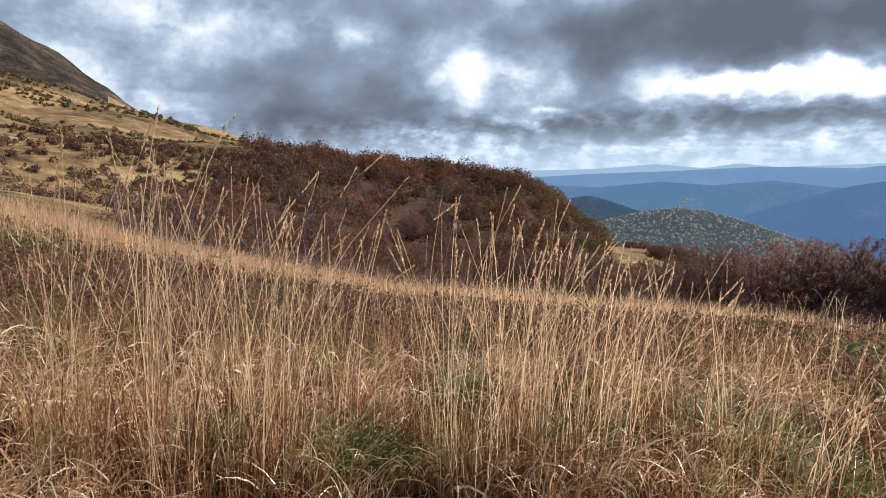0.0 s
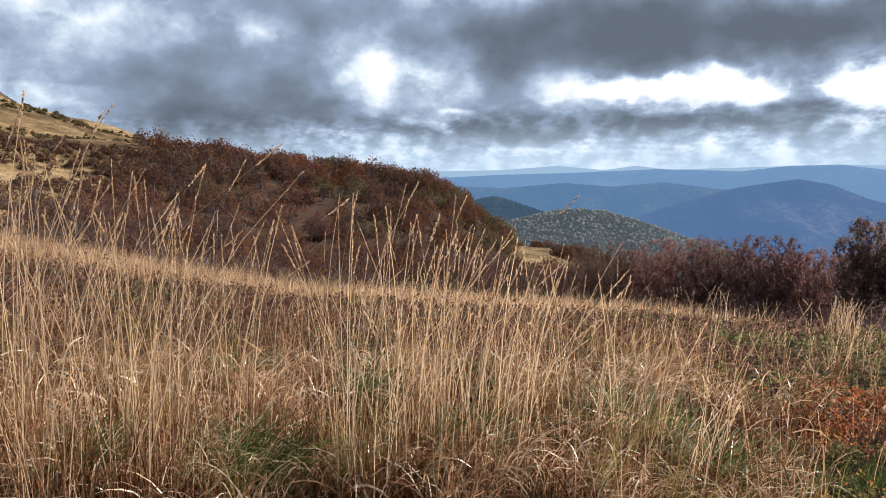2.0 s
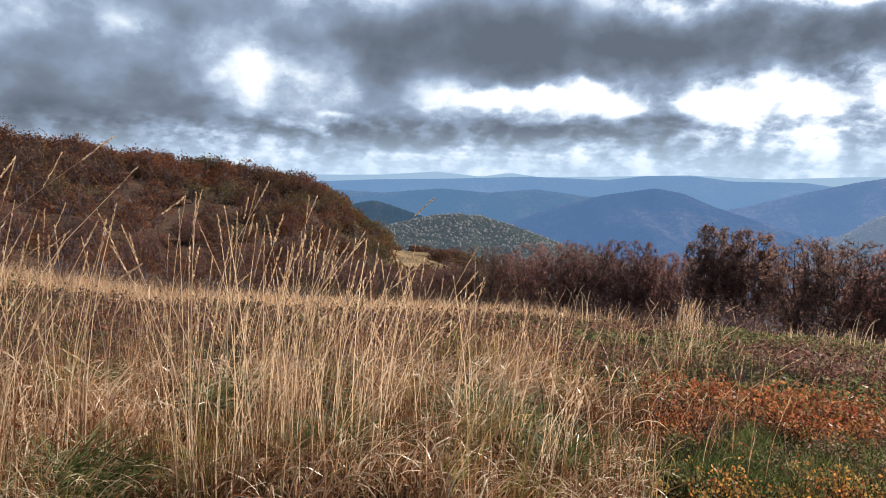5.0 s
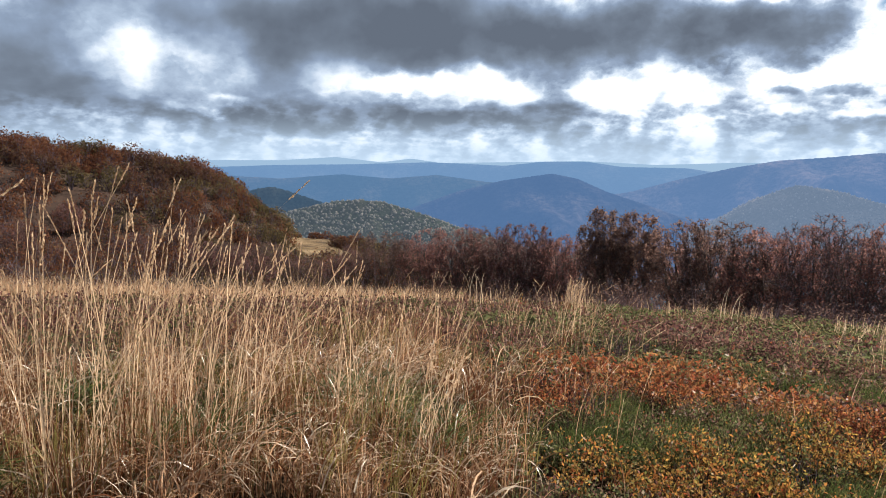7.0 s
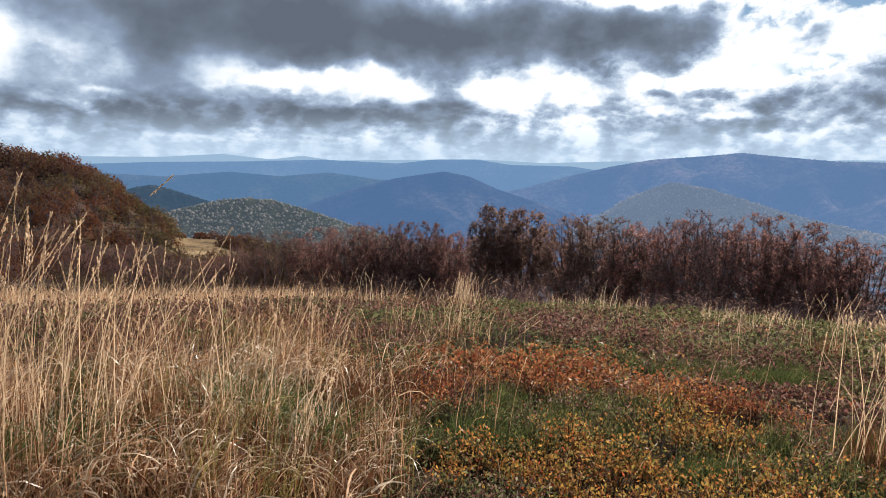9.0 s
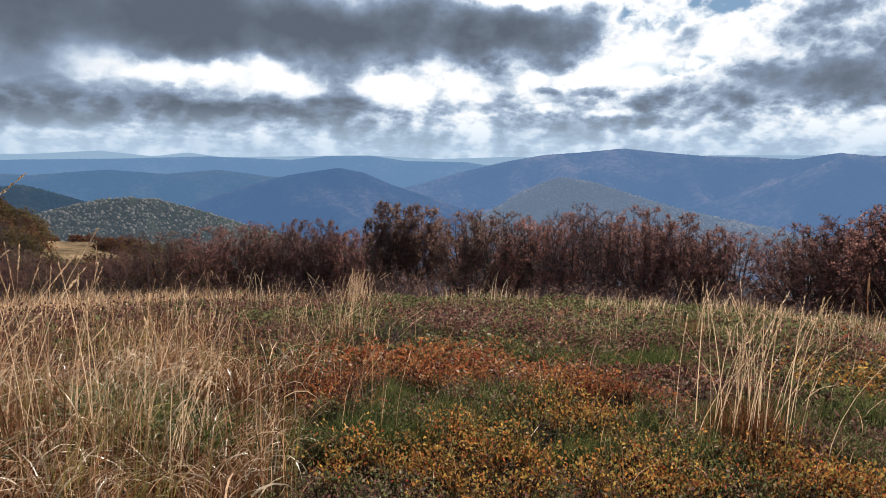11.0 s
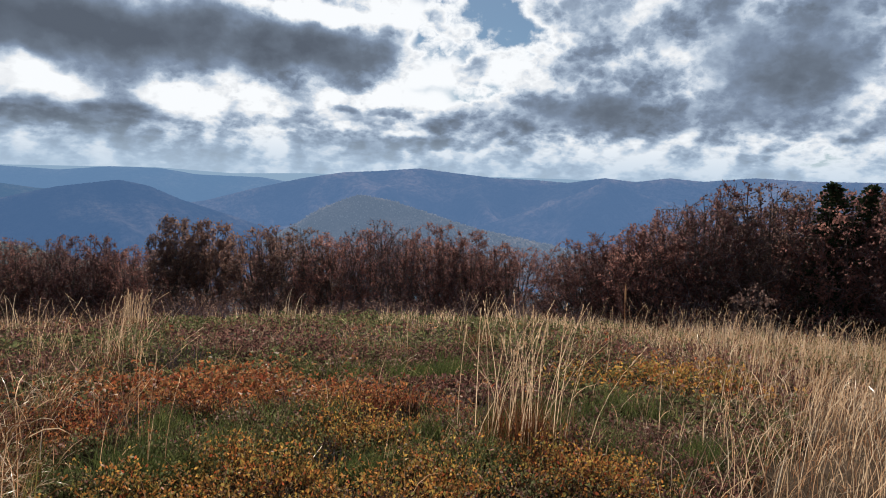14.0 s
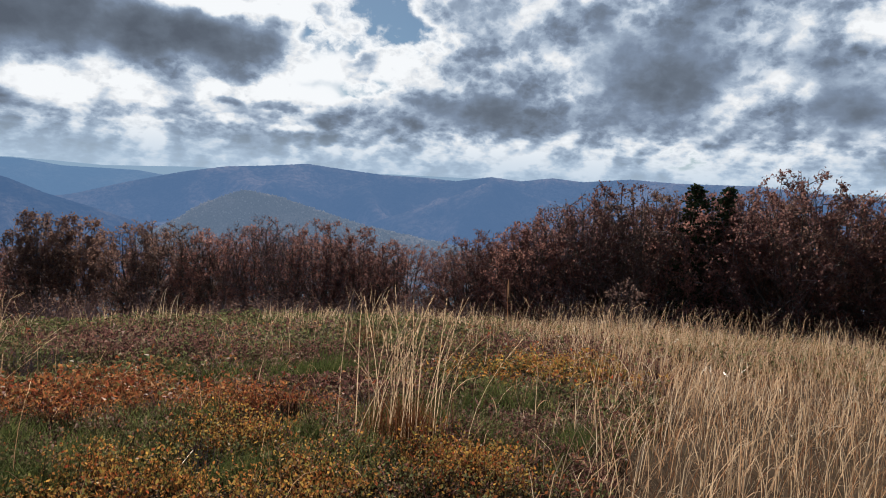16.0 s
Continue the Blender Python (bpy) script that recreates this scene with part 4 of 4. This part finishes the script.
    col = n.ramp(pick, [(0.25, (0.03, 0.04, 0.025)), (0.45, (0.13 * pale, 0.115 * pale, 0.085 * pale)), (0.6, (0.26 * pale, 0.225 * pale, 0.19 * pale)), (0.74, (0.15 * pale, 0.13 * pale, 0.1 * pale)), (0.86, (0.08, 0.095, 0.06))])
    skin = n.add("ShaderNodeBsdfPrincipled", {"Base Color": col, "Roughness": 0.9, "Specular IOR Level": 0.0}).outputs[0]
    # distance haze put in as the crowns' own emission
    haze = n.add("ShaderNodeEmission", {0: (*haze_colour, 1), 1: 1.0}).outputs[0]
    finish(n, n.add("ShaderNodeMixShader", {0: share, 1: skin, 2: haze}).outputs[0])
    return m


def woods_on(ground_name, name, label, count, low, high, mat, seed):
    """Small rounded crowns spread over a far hill."""
    g = np.random.default_rng(seed)
    hill = bpy.data.objects[ground_name].data
    co = np.empty(len(hill.vertices) * 3, np.float32)
    hill.vertices.foreach_get("co", co)
    co = co.reshape(-1, 3)
    quads = np.array([p.vertices[:] for p in hill.polygons])
    four = co[quads[g.integers(0, len(quads), count)]]
    s, t = g.uniform(0, 1, (count, 1)), g.uniform(0, 1, (count, 1))
    pick = (four[:, 0] * (1 - s) + four[:, 1] * s) * (1 - t) + (four[:, 3] * (1 - s) + four[:, 2] * s) * t
    ball = np.array([(1, 0, 0), (0, 1, 0), (-1, 0, 0), (0, -1, 0), (0, 0, 1), (0, 0, -1)], float)
    tri = np.array([(0, 1, 4), (1, 2, 4), (2, 3, 4), (3, 0, 4), (1, 0, 5), (2, 1, 5), (3, 2, 5), (0, 3, 5)])
    size = g.uniform(low, high, (count, 1, 1))
    v = pick[:, None, :] + ball[None] * size * g.uniform(0.7, 1.3, (count, 6, 1)) + (0, 0, 0.3 * low)
    f = np.arange(count)[:, None, None] * 6 + tri[None]
    tagged(new(name, raw_mesh(name, v.reshape(-1, 3), f.reshape(-1, 3), [mat], None, True)), label, "woods", kind="stuff")


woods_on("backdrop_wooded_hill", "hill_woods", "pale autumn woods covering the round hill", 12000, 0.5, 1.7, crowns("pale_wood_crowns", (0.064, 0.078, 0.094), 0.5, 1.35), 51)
# crowns on the spur: sunlight put into paler colours and a brighter glow
woods_on("backdrop_sunlit_spur", "spur_woods", "woods on the mountain's spur, sunlight painted pale", 6000, 2.0, 4.2, crowns("spur_crowns_painted_sunlit", (0.092, 0.128, 0.190), 0.64, 1.7), 52)

# ---- tall dry grass about the camera ----
TUSSOCKS = ((-7.9, 3.45, 0.3), (10.6, 3.5, 0.36), (25.5, 4.0, 0.3), (22.5, 4.5, 0.24), (-20.0, 3.6, 0.2), (1.5, 4.6, 0.2), (31.5, 3.6, 0.18))


def bare_of(x, y):
    """How far a place is from the green tussocks, in their sizes."""
    near = np.full(len(x), 9.0)
    for a, r, s in TUSSOCKS:
        px, py = on_plan(a, r)
        near = np.minimum(near, np.hypot(x - px, y - py) / s)
    return near


def grass_side(x, y, g, soft=1.5):
    """True where the dry grass grows, on the near side of its border with the heath."""
    edge = np.interp(np.hypot(x, y), (3.2, 5.1, 8.75, 9.6), (37.5, 34.5, 26.7, 24.5))
    return np.degrees(np.arctan2(x, y)) < edge + 4 * (patchy(x, y, 0.4, 5) - 0.5) + g.normal(0, soft, len(x))


pieces = []
for i, (a, r, s) in enumerate(TUSSOCKS):
    px, py = on_plan(a, r)
    g = np.random.default_rng(300 + i)
    for share, mat, low, high, wide in ((1500, M_GREEN, 0.3, 0.62, 0.0075), (420, M_STRAW, 0.25, 0.5, 0.006), (280, M_CURL, 0.25, 0.5, 0.0065)):
        m = int(share * s)
        pieces += arches(px + g.normal(0, s * 0.42, m), py + g.normal(0, s * 0.42, m), g, low, high, wide, mat, 0.3, (1.0, 2.3), 1.3, 7, M_CURL if mat is M_STRAW else None)
stuff("green_tussocks", "arching grey-green grass tussocks with bleached blades", pieces)


def grass_clumps(n, per, r0, r1, spread, seed, most=1.0):
    x, y, g = tussocks(n, -46, 40, r0, r1, per, spread, seed)
    keep = grass_side(x, y, g) & (bare_of(x, y) > 0.75 + g.normal(0, 0.12, len(x))) & (patchy(x, y, 0.3, 41) > 0.30 + g.normal(0, 0.06, len(x))) & (g.uniform(0, 1, len(x)) < most)
    return x[keep], y[keep], g


x, y, g = grass_clumps(330, 44, 2.6, 6.0, 0.10, 61)
warm = patchy(x, y, 0.55, 43) + g.normal(0, 0.12, len(x)) > 0.45
stuff("meadow_grass", "matted russet meadow grass with drooping blades", arches(x[warm], y[warm], g, 0.16, 0.42, 0.0042, M_BLADE, 0.3, (0.5, 2.6), 1.8, 5) + arches(x[~warm], y[~warm], g, 0.16, 0.42, 0.0042, M_STRAW, 0.3, (0.5, 2.6), 1.8, 5))
x, y, g = grass_clumps(330, 46, 2.6, 5.8, 0.12, 62)
tan = patchy(x, y, 0.7, 47) + g.normal(0, 0.15, len(x)) > 0.5
stuff("curled_grass", "pale curled dead grass blades bowing over", arches(x[tan], y[tan], g, 0.26, 0.6, 0.0075, M_STRAW, 0.22, (1.3, 3.0), 1.7, 7, M_CURL) + arches(x[~tan], y[~tan], g, 0.24, 0.55, 0.0072, M_BLADE, 0.22, (1.3, 3.0), 1.7, 7, M_CURL))
x, y, g = grass_clumps(150, 22, 2.7, 6.4, 0.06, 69)
stuff("meadow_grass", "fine upright reddish grass stems", arches(x[::2], y[::2], g, 0.35, 0.72, 0.0028, M_BLADE, 0.12, (0.1, 0.8), 2.0, 3) + arches(x[1::2], y[1::2], g, 0.4, 0.8, 0.0028, M_STRAW, 0.12, (0.1, 0.9), 2.0, 3))
x, y, g = grass_clumps(60, 34, 2.8, 6.5, 0.06, 60)
stuff("green_grass", "yellow-green blades among the dry grass", arches(x, y, g, 0.3, 0.62, 0.0045, M_LIME, 0.14, (0.3, 1.6), 2.0, 4))
x, y, g = grass_clumps(150, 26, 6.0, 9.8, 0.16, 67)
stuff("meadow_grass", "russet grass tufts thinning out into the heath", arches(x[::2], y[::2], g, 0.2, 0.5, 0.006, M_BLADE, 0.25, (0.5, 2.4), 2.0, 4) + arches(x[1::2], y[1::2], g, 0.25, 0.55, 0.006, M_STRAW, 0.2, (0.5, 2.4), 2.0, 4))
x, y, g = grass_clumps(62, 5, 2.9, 7.5, 0.09, 63)
a = np.degrees(np.arctan2(x, y))
pieces = []
for a0, a1, s in ((-50, 8, 0.75), (8, 20, 0.66), (20, 40, 0.62)):
    m = (a >= a0) & (a < a1)
    pieces += stalk_field(x[m], y[m], g, 0.5 * s, 1.1 * s, 0.0028, 0.0065)
stuff("tall_grass", "tall straw-coloured grass stalks with feathery heads", pieces)
x, y, g = tussocks(26, 33, 44, 3.0, 9.0, 5, 0.1, 68)
stuff("tall_grass", "thin dry stalks where the grass meets the heath", stalk_field(x, y, g, 0.3, 0.7, 0.0028, 0.006))

# grass going on all round the camera's standpoint
x, y, g = scatter(5000, 116, 312, 0.9, 5.5, 64)
stuff("meadow_grass", "short russet meadow grass going on up the slope", blade_field(x, y, g, 0.08, 0.3, 0.006, M_BLADE, 0.8, 0.8, 3))

# farther grass and heath to the left
x, y, g = tussocks(80, -46, 30, 6.5, 12.5, 6, 0.15, 65)
stuff("tall_grass", "scattered dry grass stalks over the heath", stalk_field(x, y, g, 0.35, 0.75, 0.004, 0.009))
x, y, g = scatter(26000, -48, 36, 11.0, 17.0, 66)
keep = np.hypot(x, y) > np.interp(np.degrees(np.arctan2(x, y)), (-40, -20, 0, 20), (10.8, 11.4, 12.2, 12.9)) + 1.2 * patchy(x, y, 1.6, 4)
keep &= g.uniform(0, 1, len(x)) < np.interp(np.degrees(np.arctan2(x, y)), (12, 22, 35), (1.0, 0.7, 0.05))
stuff("golden_grass", "pale golden grass along the brow of the meadow", blade_field(x[keep][::2], y[keep][::2], g, 0.2, 0.55, 0.010, M_HEAD, 0.4, 0.5, 2) + blade_field(x[keep][1::2], y[keep][1::2], g, 0.2, 0.5, 0.010, M_STRAW, 0.4, 0.5, 2))

# ---- heath with bilberries ----
GREEN_SPOTS = ((47.0, 3.95, 0.2), (62.5, 3.75, 0.22), (70.0, 4.0, 0.25), (58.0, 4.9, 0.2), (53.0, 4.9, 0.2), (40.7, 4.1, 0.33), (44.8, 4.8, 0.22), (50.4, 4.4, 0.28), (43.5, 3.95, 0.22), (57.0, 6.3, 0.35), (62.7, 6.6, 0.42), (77.0, 4.85, 0.35), (85.3, 4.8, 0.35), (81.4, 5.6, 0.28), (65.0, 6.7, 0.4), (66.0, 4.4, 0.22), (73.5, 4.9, 0.25), (55.5, 4.3, 0.16))
RED_SPOTS = ((45.5, 5.4, 0.45), (51.0, 5.6, 0.45), (56.4, 5.4, 0.25), (42.5, 6.1, 0.4), (47.0, 5.9, 0.5), (61.0, 5.2, 0.25), (40.5, 4.9, 0.3))
YELLOW_SPOTS = ((48.5, 3.45, 0.3), (57.0, 3.5, 0.34), (79.3, 6.8, 0.5), (83.7, 7.0, 0.5), (79.0, 4.0, 0.26), (51.5, 3.9, 0.22), (60.5, 4.4, 0.28), (54.0, 3.3, 0.3), (66.0, 3.5, 0.28), (44.0, 3.4, 0.22))
HOLLOWS = ((42.3, 4.74, 0.15), (45.6, 4.95, 0.12), (54.6, 4.2, 0.12), (58.5, 4.0, 0.12), (48.0, 4.75, 0.1), (64.0, 4.9, 0.12), (70.0, 5.3, 0.12))


def near_spots(x, y, spots):
    best = np.zeros(len(x))
    for a, r, s in spots:
        px, py = on_plan(a, r)
        best = np.maximum(best, np.exp(-((x - px) ** 2 + (y - py) ** 2) / (2 * s * s)))
    return best


def heath(n, az0, az1, r0, r1, per, tall, size, spread, seed):
    x, y, g = scatter(n, az0, az1, r0, r1, seed)
    keep = ~grass_side(x, y, g, 2.0) & (patchy(x, y, 0.13, 51) + g.normal(0, 0.1, len(x)) > 0.3) & (near_spots(x, y, HOLLOWS) < 0.6)
    x, y = x[keep], y[keep]
    red, yellow, green = near_spots(x, y, RED_SPOTS), near_spots(x, y, YELLOW_SPOTS), near_spots(x, y, GREEN_SPOTS)
    score = np.stack([red + g.uniform(-0.25, 0.45, len(x)), yellow + g.uniform(-0.45, 0.35, len(x)), 0.26 + 0.5 * patchy(x, y, 1.1, 6) + g.uniform(-0.2, 0.2, len(x)), 0.28 + 0.6 * patchy(x, y, 1.7, 8) + g.uniform(-0.2, 0.2, len(x))])
    best = score.argmax(0)
    for k, (mat, label) in enumerate(((M_RED, "low bilberry with red and orange leaves"), (M_YELLOW, "low bilberry with yellow and orange leaves"), (M_BROWN, "brown withered heath plants"), (M_OLIVE, "olive green heath plants"))):
        m = (best == k) & (green < 0.8)
        if m.sum() > 5:
            t1, l1 = shrublets(x[m], y[m], g, per, tall * (0.8 if k > 1 else 1.1), size, spread)
            stuff("bilberry_heath", label, [(*t1, M_TWIG), (*l1, mat)], "heath")


heath(16000, 33, 90, 2.9, 5.2, 10, 0.15, 0.0195, 0.014, 71)
heath(15500, 30, 92, 5.2, 8.5, 7, 0.15, 0.032, 0.018, 72)
heath(17000, 22, 112, 8.5, 14.8, 5, 0.17, 0.048, 0.035, 73)
x, y, g = scatter(10000, -46, 34, 4.0, 13.0, 74)
keep = (np.hypot(x, y) > 4.6 + 1.6 * patchy(x, y, 0.9, 33)) & (np.degrees(np.arctan2(x, y)) < 30)
x, y = x[keep], y[keep]
near, olive = np.hypot(x, y) < 7.5, patchy(x, y, 1.0, 35) + g.normal(0, 0.15, len(x)) > 0.72
for m, mat, label in ((~olive, M_BROWN, "brown-red withered heath below the dry stalks"), (olive, M_OLIVE, "olive heath below the dry stalks")):
    for side, per, size in ((near, 7, 0.03), (~near, 5, 0.05)):
        t1, l1 = shrublets(x[m & side], y[m & side], g, per, 0.2, size, 0.04)
        stuff("bilberry_heath", label, [(*t1, M_TWIG), (*l1, mat)], "heath")
pieces = []
for i, (a, r, s) in enumerate(GREEN_SPOTS + ((-8, 5.6, 0.3), (12, 5.4, 0.3), (-20, 5.2, 0.3), (24, 5.8, 0.3))):
    px, py = on_plan(a, r)
    g = np.random.default_rng(80 + i)
    m = int(3400 * s)
    cx, cy = px + g.normal(0, s * 0.75, 9), py + g.normal(0, s * 0.75, 9)
    k = g.integers(0, 9, m)
    pieces += arches(cx[k] + g.normal(0, 0.08, m), cy[k] + g.normal(0, 0.08, m), g, 0.1, 0.24 if a > 30 else 0.34, 0.0038, M_GREEN, 0.25, (0.2, 1.5), 1.6, 3)
stuff("green_grass", "tufts of fresh green grass among the heath", pieces)
x, y, g = scatter(1300, 32, 86, 3.0, 13, 91)
stuff("heath_stalks", "thin pale grass blades standing in the heath", arches(x, y, g, 0.15, 0.42, 0.0034, M_STRAW, 0.3, (0.2, 2.4), 2.0, 5), "grass")
x, y, g = scatter(260, 33, 100, 3.0, 11, 92)
stuff("dead_herbs", "thin dark dead herb stalks", blade_field(x, y, g, 0.16, 0.36, 0.005, M_TWIG, 0.0, 0.16, 3), "herbs")
pieces = []
for i, (a, r, s, m) in enumerate(((43.5, 7.2, 0.35, 420), (48.0, 7.4, 0.3, 260), (42.3, 4.74, 0.1, 70), (54.6, 4.2, 0.1, 70), (58.5, 4.0, 0.09, 70), (47.0, 4.9, 0.1, 60), (70.5, 5.0, 0.16, 110), (64.0, 4.9, 0.1, 60))):
    px, py = on_plan(a, r)
    g = np.random.default_rng(330 + i)
    pieces += arches(px + g.normal(0, s * 0.6, m), py + g.normal(0, s * 0.6, m), g, 0.12, 0.3, 0.004, M_TWIG if i % 2 else M_BARE, 0.4, (0.1, 0.8), 1.5, 3)
stuff("withered_twigs", "dark withered bilberry twigs with no leaves", pieces, "heath")

# ---- the stand of dry grass beyond the heath ----
def stand(n, r0, r1, soft, seed):
    x, y, g = scatter(n, 72, 114, r0, r1, seed)
    keep = np.degrees(np.arctan2(x, y)) > np.interp(np.hypot(x, y), (3, 4.1, 6.5, 10.6, 13), (87.5, 87, 86.5, 82.5, 78)) + 6 * (patchy(x, y, 0.9, 9) - 0.5) + g.normal(0, soft, len(x))
    return x[keep], y[keep], g


x, y, g = stand(800, 3.4, 13, 2.0, 101)
stuff("tall_grass", "dense stand of pale dry grass with feathery heads", stalk_field(x, y, g, 0.36, 0.68, 0.0032, 0.0065))
x, y, g = stand(18000, 3.0, 13, 3.0, 102)
stuff("meadow_grass", "pale matted dry grass below the feathery stalks", arches(x[::3], y[::3], g, 0.2, 0.5, 0.0045, M_HEAD, 0.2, (0.3, 2.2), 2.0, 4, M_CURL) + arches(x[1::3], y[1::3], g, 0.15, 0.42, 0.0045, M_STRAW, 0.25, (0.5, 2.6), 2.0, 5) + arches(x[2::3], y[2::3], g, 0.12, 0.4, 0.0042, M_BLADE, 0.25, (0.4, 2.4), 2.0, 4))
x, y, g = stand(1500, 3.2, 12, 2.5, 104)
stuff("meadow_grass", "slender pale blades leaning between the stalks", arches(x, y, g, 0.35, 0.62, 0.0042, M_HEAD, 0.12, (0.1, 1.0), 2.0, 4, None, 0.8))
x, y, g = scatter(5000, 40, 114, 11.5, 15.0, 103)
keep = patchy(x, y, 1.3, 11) > 0.7
stuff("tall_grass", "pale dry grass fringe along the meadow's brow", blade_field(x[keep], y[keep], g, 0.15, 0.42, 0.008, M_HEAD, 0.4, 0.4, 3))


def tuft(az, r, stalks, blades, low, high, spread, seed, label, thick=0.0032, head=0.0072):
    """One tuft of dry grass, rooted at its foot: every stalk with its head, and the blades below."""
    px, py = on_plan(az, r)
    g = np.random.default_rng(seed)
    foot = np.array((px, py, float(height(px, py))))
    root = tagged(new("grass_tuft"), label, "grass", "tufts of tall grass")
    root.matrix_basis = pose(*foot)
    for _ in range(stalks):
        x, y = px + g.normal(0, spread, 1), py + g.normal(0, spread, 1)
        (v, f, m), (hv, hf, hm) = stalk_field(x, y, g, low, high, thick, head, M_HEAD, 0.14)
        stalk = part("stalk", raw_mesh("stalk", v - foot, f, [m]), root)
        part("seed_head", raw_mesh("seed_head", hv - foot, hf, [hm]), stalk, "feathery pale seed head")
    x, y = px + g.normal(0, spread * 0.9, blades), py + g.normal(0, spread * 0.9, blades)
    (v, f, m), = blade_field(x, y, g, low * 0.3, low * 0.75, 0.006, M_BLADE, 0.7, 0.6)
    tagged(part("undergrass", raw_mesh("undergrass", v - foot, f, [m]), root, "russet blades at the foot"), kind="stuff")
    return root


tuft(73.2, 4.5, 60, 420, 0.5, 0.95, 0.13, 111, "upright tuft of straw-coloured grass in the heath", 0.0042, 0.0095)
tuft(67.2, 8.5, 26, 150, 0.45, 0.74, 0.16, 112, "loose tuft of dry grass in the heath")
tuft(38.7, 12.6, 60, 300, 0.4, 0.72, 0.15, 113, "yellowish tuft of grass on the meadow's brow", 0.006, 0.011)
tuft(39.5, 7.4, 14, 80, 0.45, 0.85, 0.12, 114, "thin tuft of dry grass on the heath")
tuft(60.3, 7.8, 12, 60, 0.3, 0.55, 0.2, 115, "sparse dry grass tuft on the heath")
tuft(76.5, 8.6, 16, 100, 0.4, 0.62, 0.25, 116, "sparse dry grass tuft on the heath")
# tall tufts: azimuth, distance, height in degrees of the tallest heads, stalks
for i, (a, r, top, count) in enumerate((
    (-31.5, 3.6, 1.5, 12), (-28.8, 3.4, 3.8, 9), (-25.2, 3.8, 3.2, 9), (-21.6, 3.5, 2.0, 12), (-19.0, 4.0, 0.6, 8), (-15.6, 3.4, -0.6, 16), (-13.4, 3.6, -1.0, 10), (-9.5, 3.8, -3.4, 12),
    (-3.3, 3.6, -1.8, 7), (0.2, 3.4, -2.2, 9), (5.6, 3.3, -3.2, 22), (8.0, 3.9, -5.8, 14), (14.2, 3.3, -5.6, 8), (17.4, 4.0, -7.2, 10), (21.6, 3.8, -8.0, 9), (25.3, 3.8, -10.2, 9), (29.8, 3.4, -12.6, 14), (2.6, 3.0, -3.0, 16), (10.0, 3.2, -6.4, 16), (12.4, 3.7, -7.4, 12), (-23.5, 3.0, 0.6, 12), (-17.5, 3.1, -1.0, 12),
)):
    px, py = on_plan(a, r)
    full = EYE + r * math.tan(radians(top)) - float(height(px, py))
    tuft(a, r, int(1.7 * count), 60, 0.6 * full, 1.04 * full, 0.085, 130 + i, "tall tuft of straw-coloured grass with feathery heads", 0.004, 0.0105)


def curled_stalks(az, r, count, tall, seed):
    px, py = on_plan(az, r)
    g = np.random.default_rng(seed)
    x, y = px + g.normal(0, 0.12, count), py + g.normal(0, 0.12, count)
    foot = np.array((px, py, float(height(px, py))))
    root = tagged(new("curled_stalks"), "pale curled grass stalks nodding above the brow", "grass")
    root.matrix_basis = pose(*foot)
    for i in range(count):
        lean = np.stack([g.uniform(-0.3, 0.35, 1), g.uniform(-0.2, 0.2, 1)], 1)
        v, f, _ = ribbons(rooted(x[i : i + 1], y[i : i + 1]), tall * g.uniform(0.8, 1.1, 1), lean, np.full(1, 0.009), np.full(1, 0.5), 8, g, 0.5)
        part("stalk", raw_mesh("stalk", v - foot, f, [M_CURL]), root)


curled_stalks(50.9, 12.7, 5, 0.6, 121)
curled_stalks(30.8, 12.6, 6, 0.8, 122)
curled_stalks(41.0, 12.7, 8, 0.35, 123)


def dry_stalk(az, r, tall):
    px, py = on_plan(az, r)
    g = np.random.default_rng(int(az))
    z = float(height(px, py))
    root = tagged(new("dry_stalk"), "single tall dry plant stalk with a dense head", "plant")
    root.matrix_basis = pose(px, py, z)
    path = limb(g, (0, 0, -0.05), (0.03, 0, 1), tall, 5, 0.03, 0.1)
    part("stem", raw_mesh("stem", *tube(path, np.linspace(0.009, 0.005, 6), 5), [M_STRAW], None, True), root)
    top = limb(g, path[-2], (0.02, 0, 1), tall * 0.45, 4, 0.02, 0.1)
    part("head", raw_mesh("head", *tube(top, (0.008, 0.019, 0.018, 0.013, 0.003), 6), [M_HEAD], None, True), root, "dense pale seed head")


dry_stalk(78.2, 12.9, 0.8)


def fallen_stalk(az, r, long, turn, seed):
    """A bleached stalk arching low over the heath."""
    px, py = on_plan(az, r)
    g = np.random.default_rng(seed)
    z = float(height(px, py))
    path = limb(g, (0, 0, -0.02), (math.cos(radians(turn)), math.sin(radians(turn)), 0.75), long, 7, 0.05, -0.09)
    ob = tagged(new("fallen_stalk", raw_mesh("fallen_stalk", *tube(path, np.linspace(0.0042, 0.0018, 8), 5), [M_CURL], None, True)), "bleached grass stalk arching over the heath", "grass")
    ob.matrix_basis = pose(px, py, z)


for i, (a, r, long, turn) in enumerate(((56.5, 3.5, 0.5, 20), (38.0, 3.9, 0.3, 60), (36.5, 2.9, 0.34, 200), (49.0, 6.0, 0.45, 10), (73.0, 2.9, 0.4, 170), (78.0, 2.8, 0.45, 30), (61.0, 7.0, 0.4, 0), (44.0, 7.5, 0.5, 150), (83.0, 3.0, 0.4, 100))):
    fallen_stalk(a, r, long, turn, 200 + i)
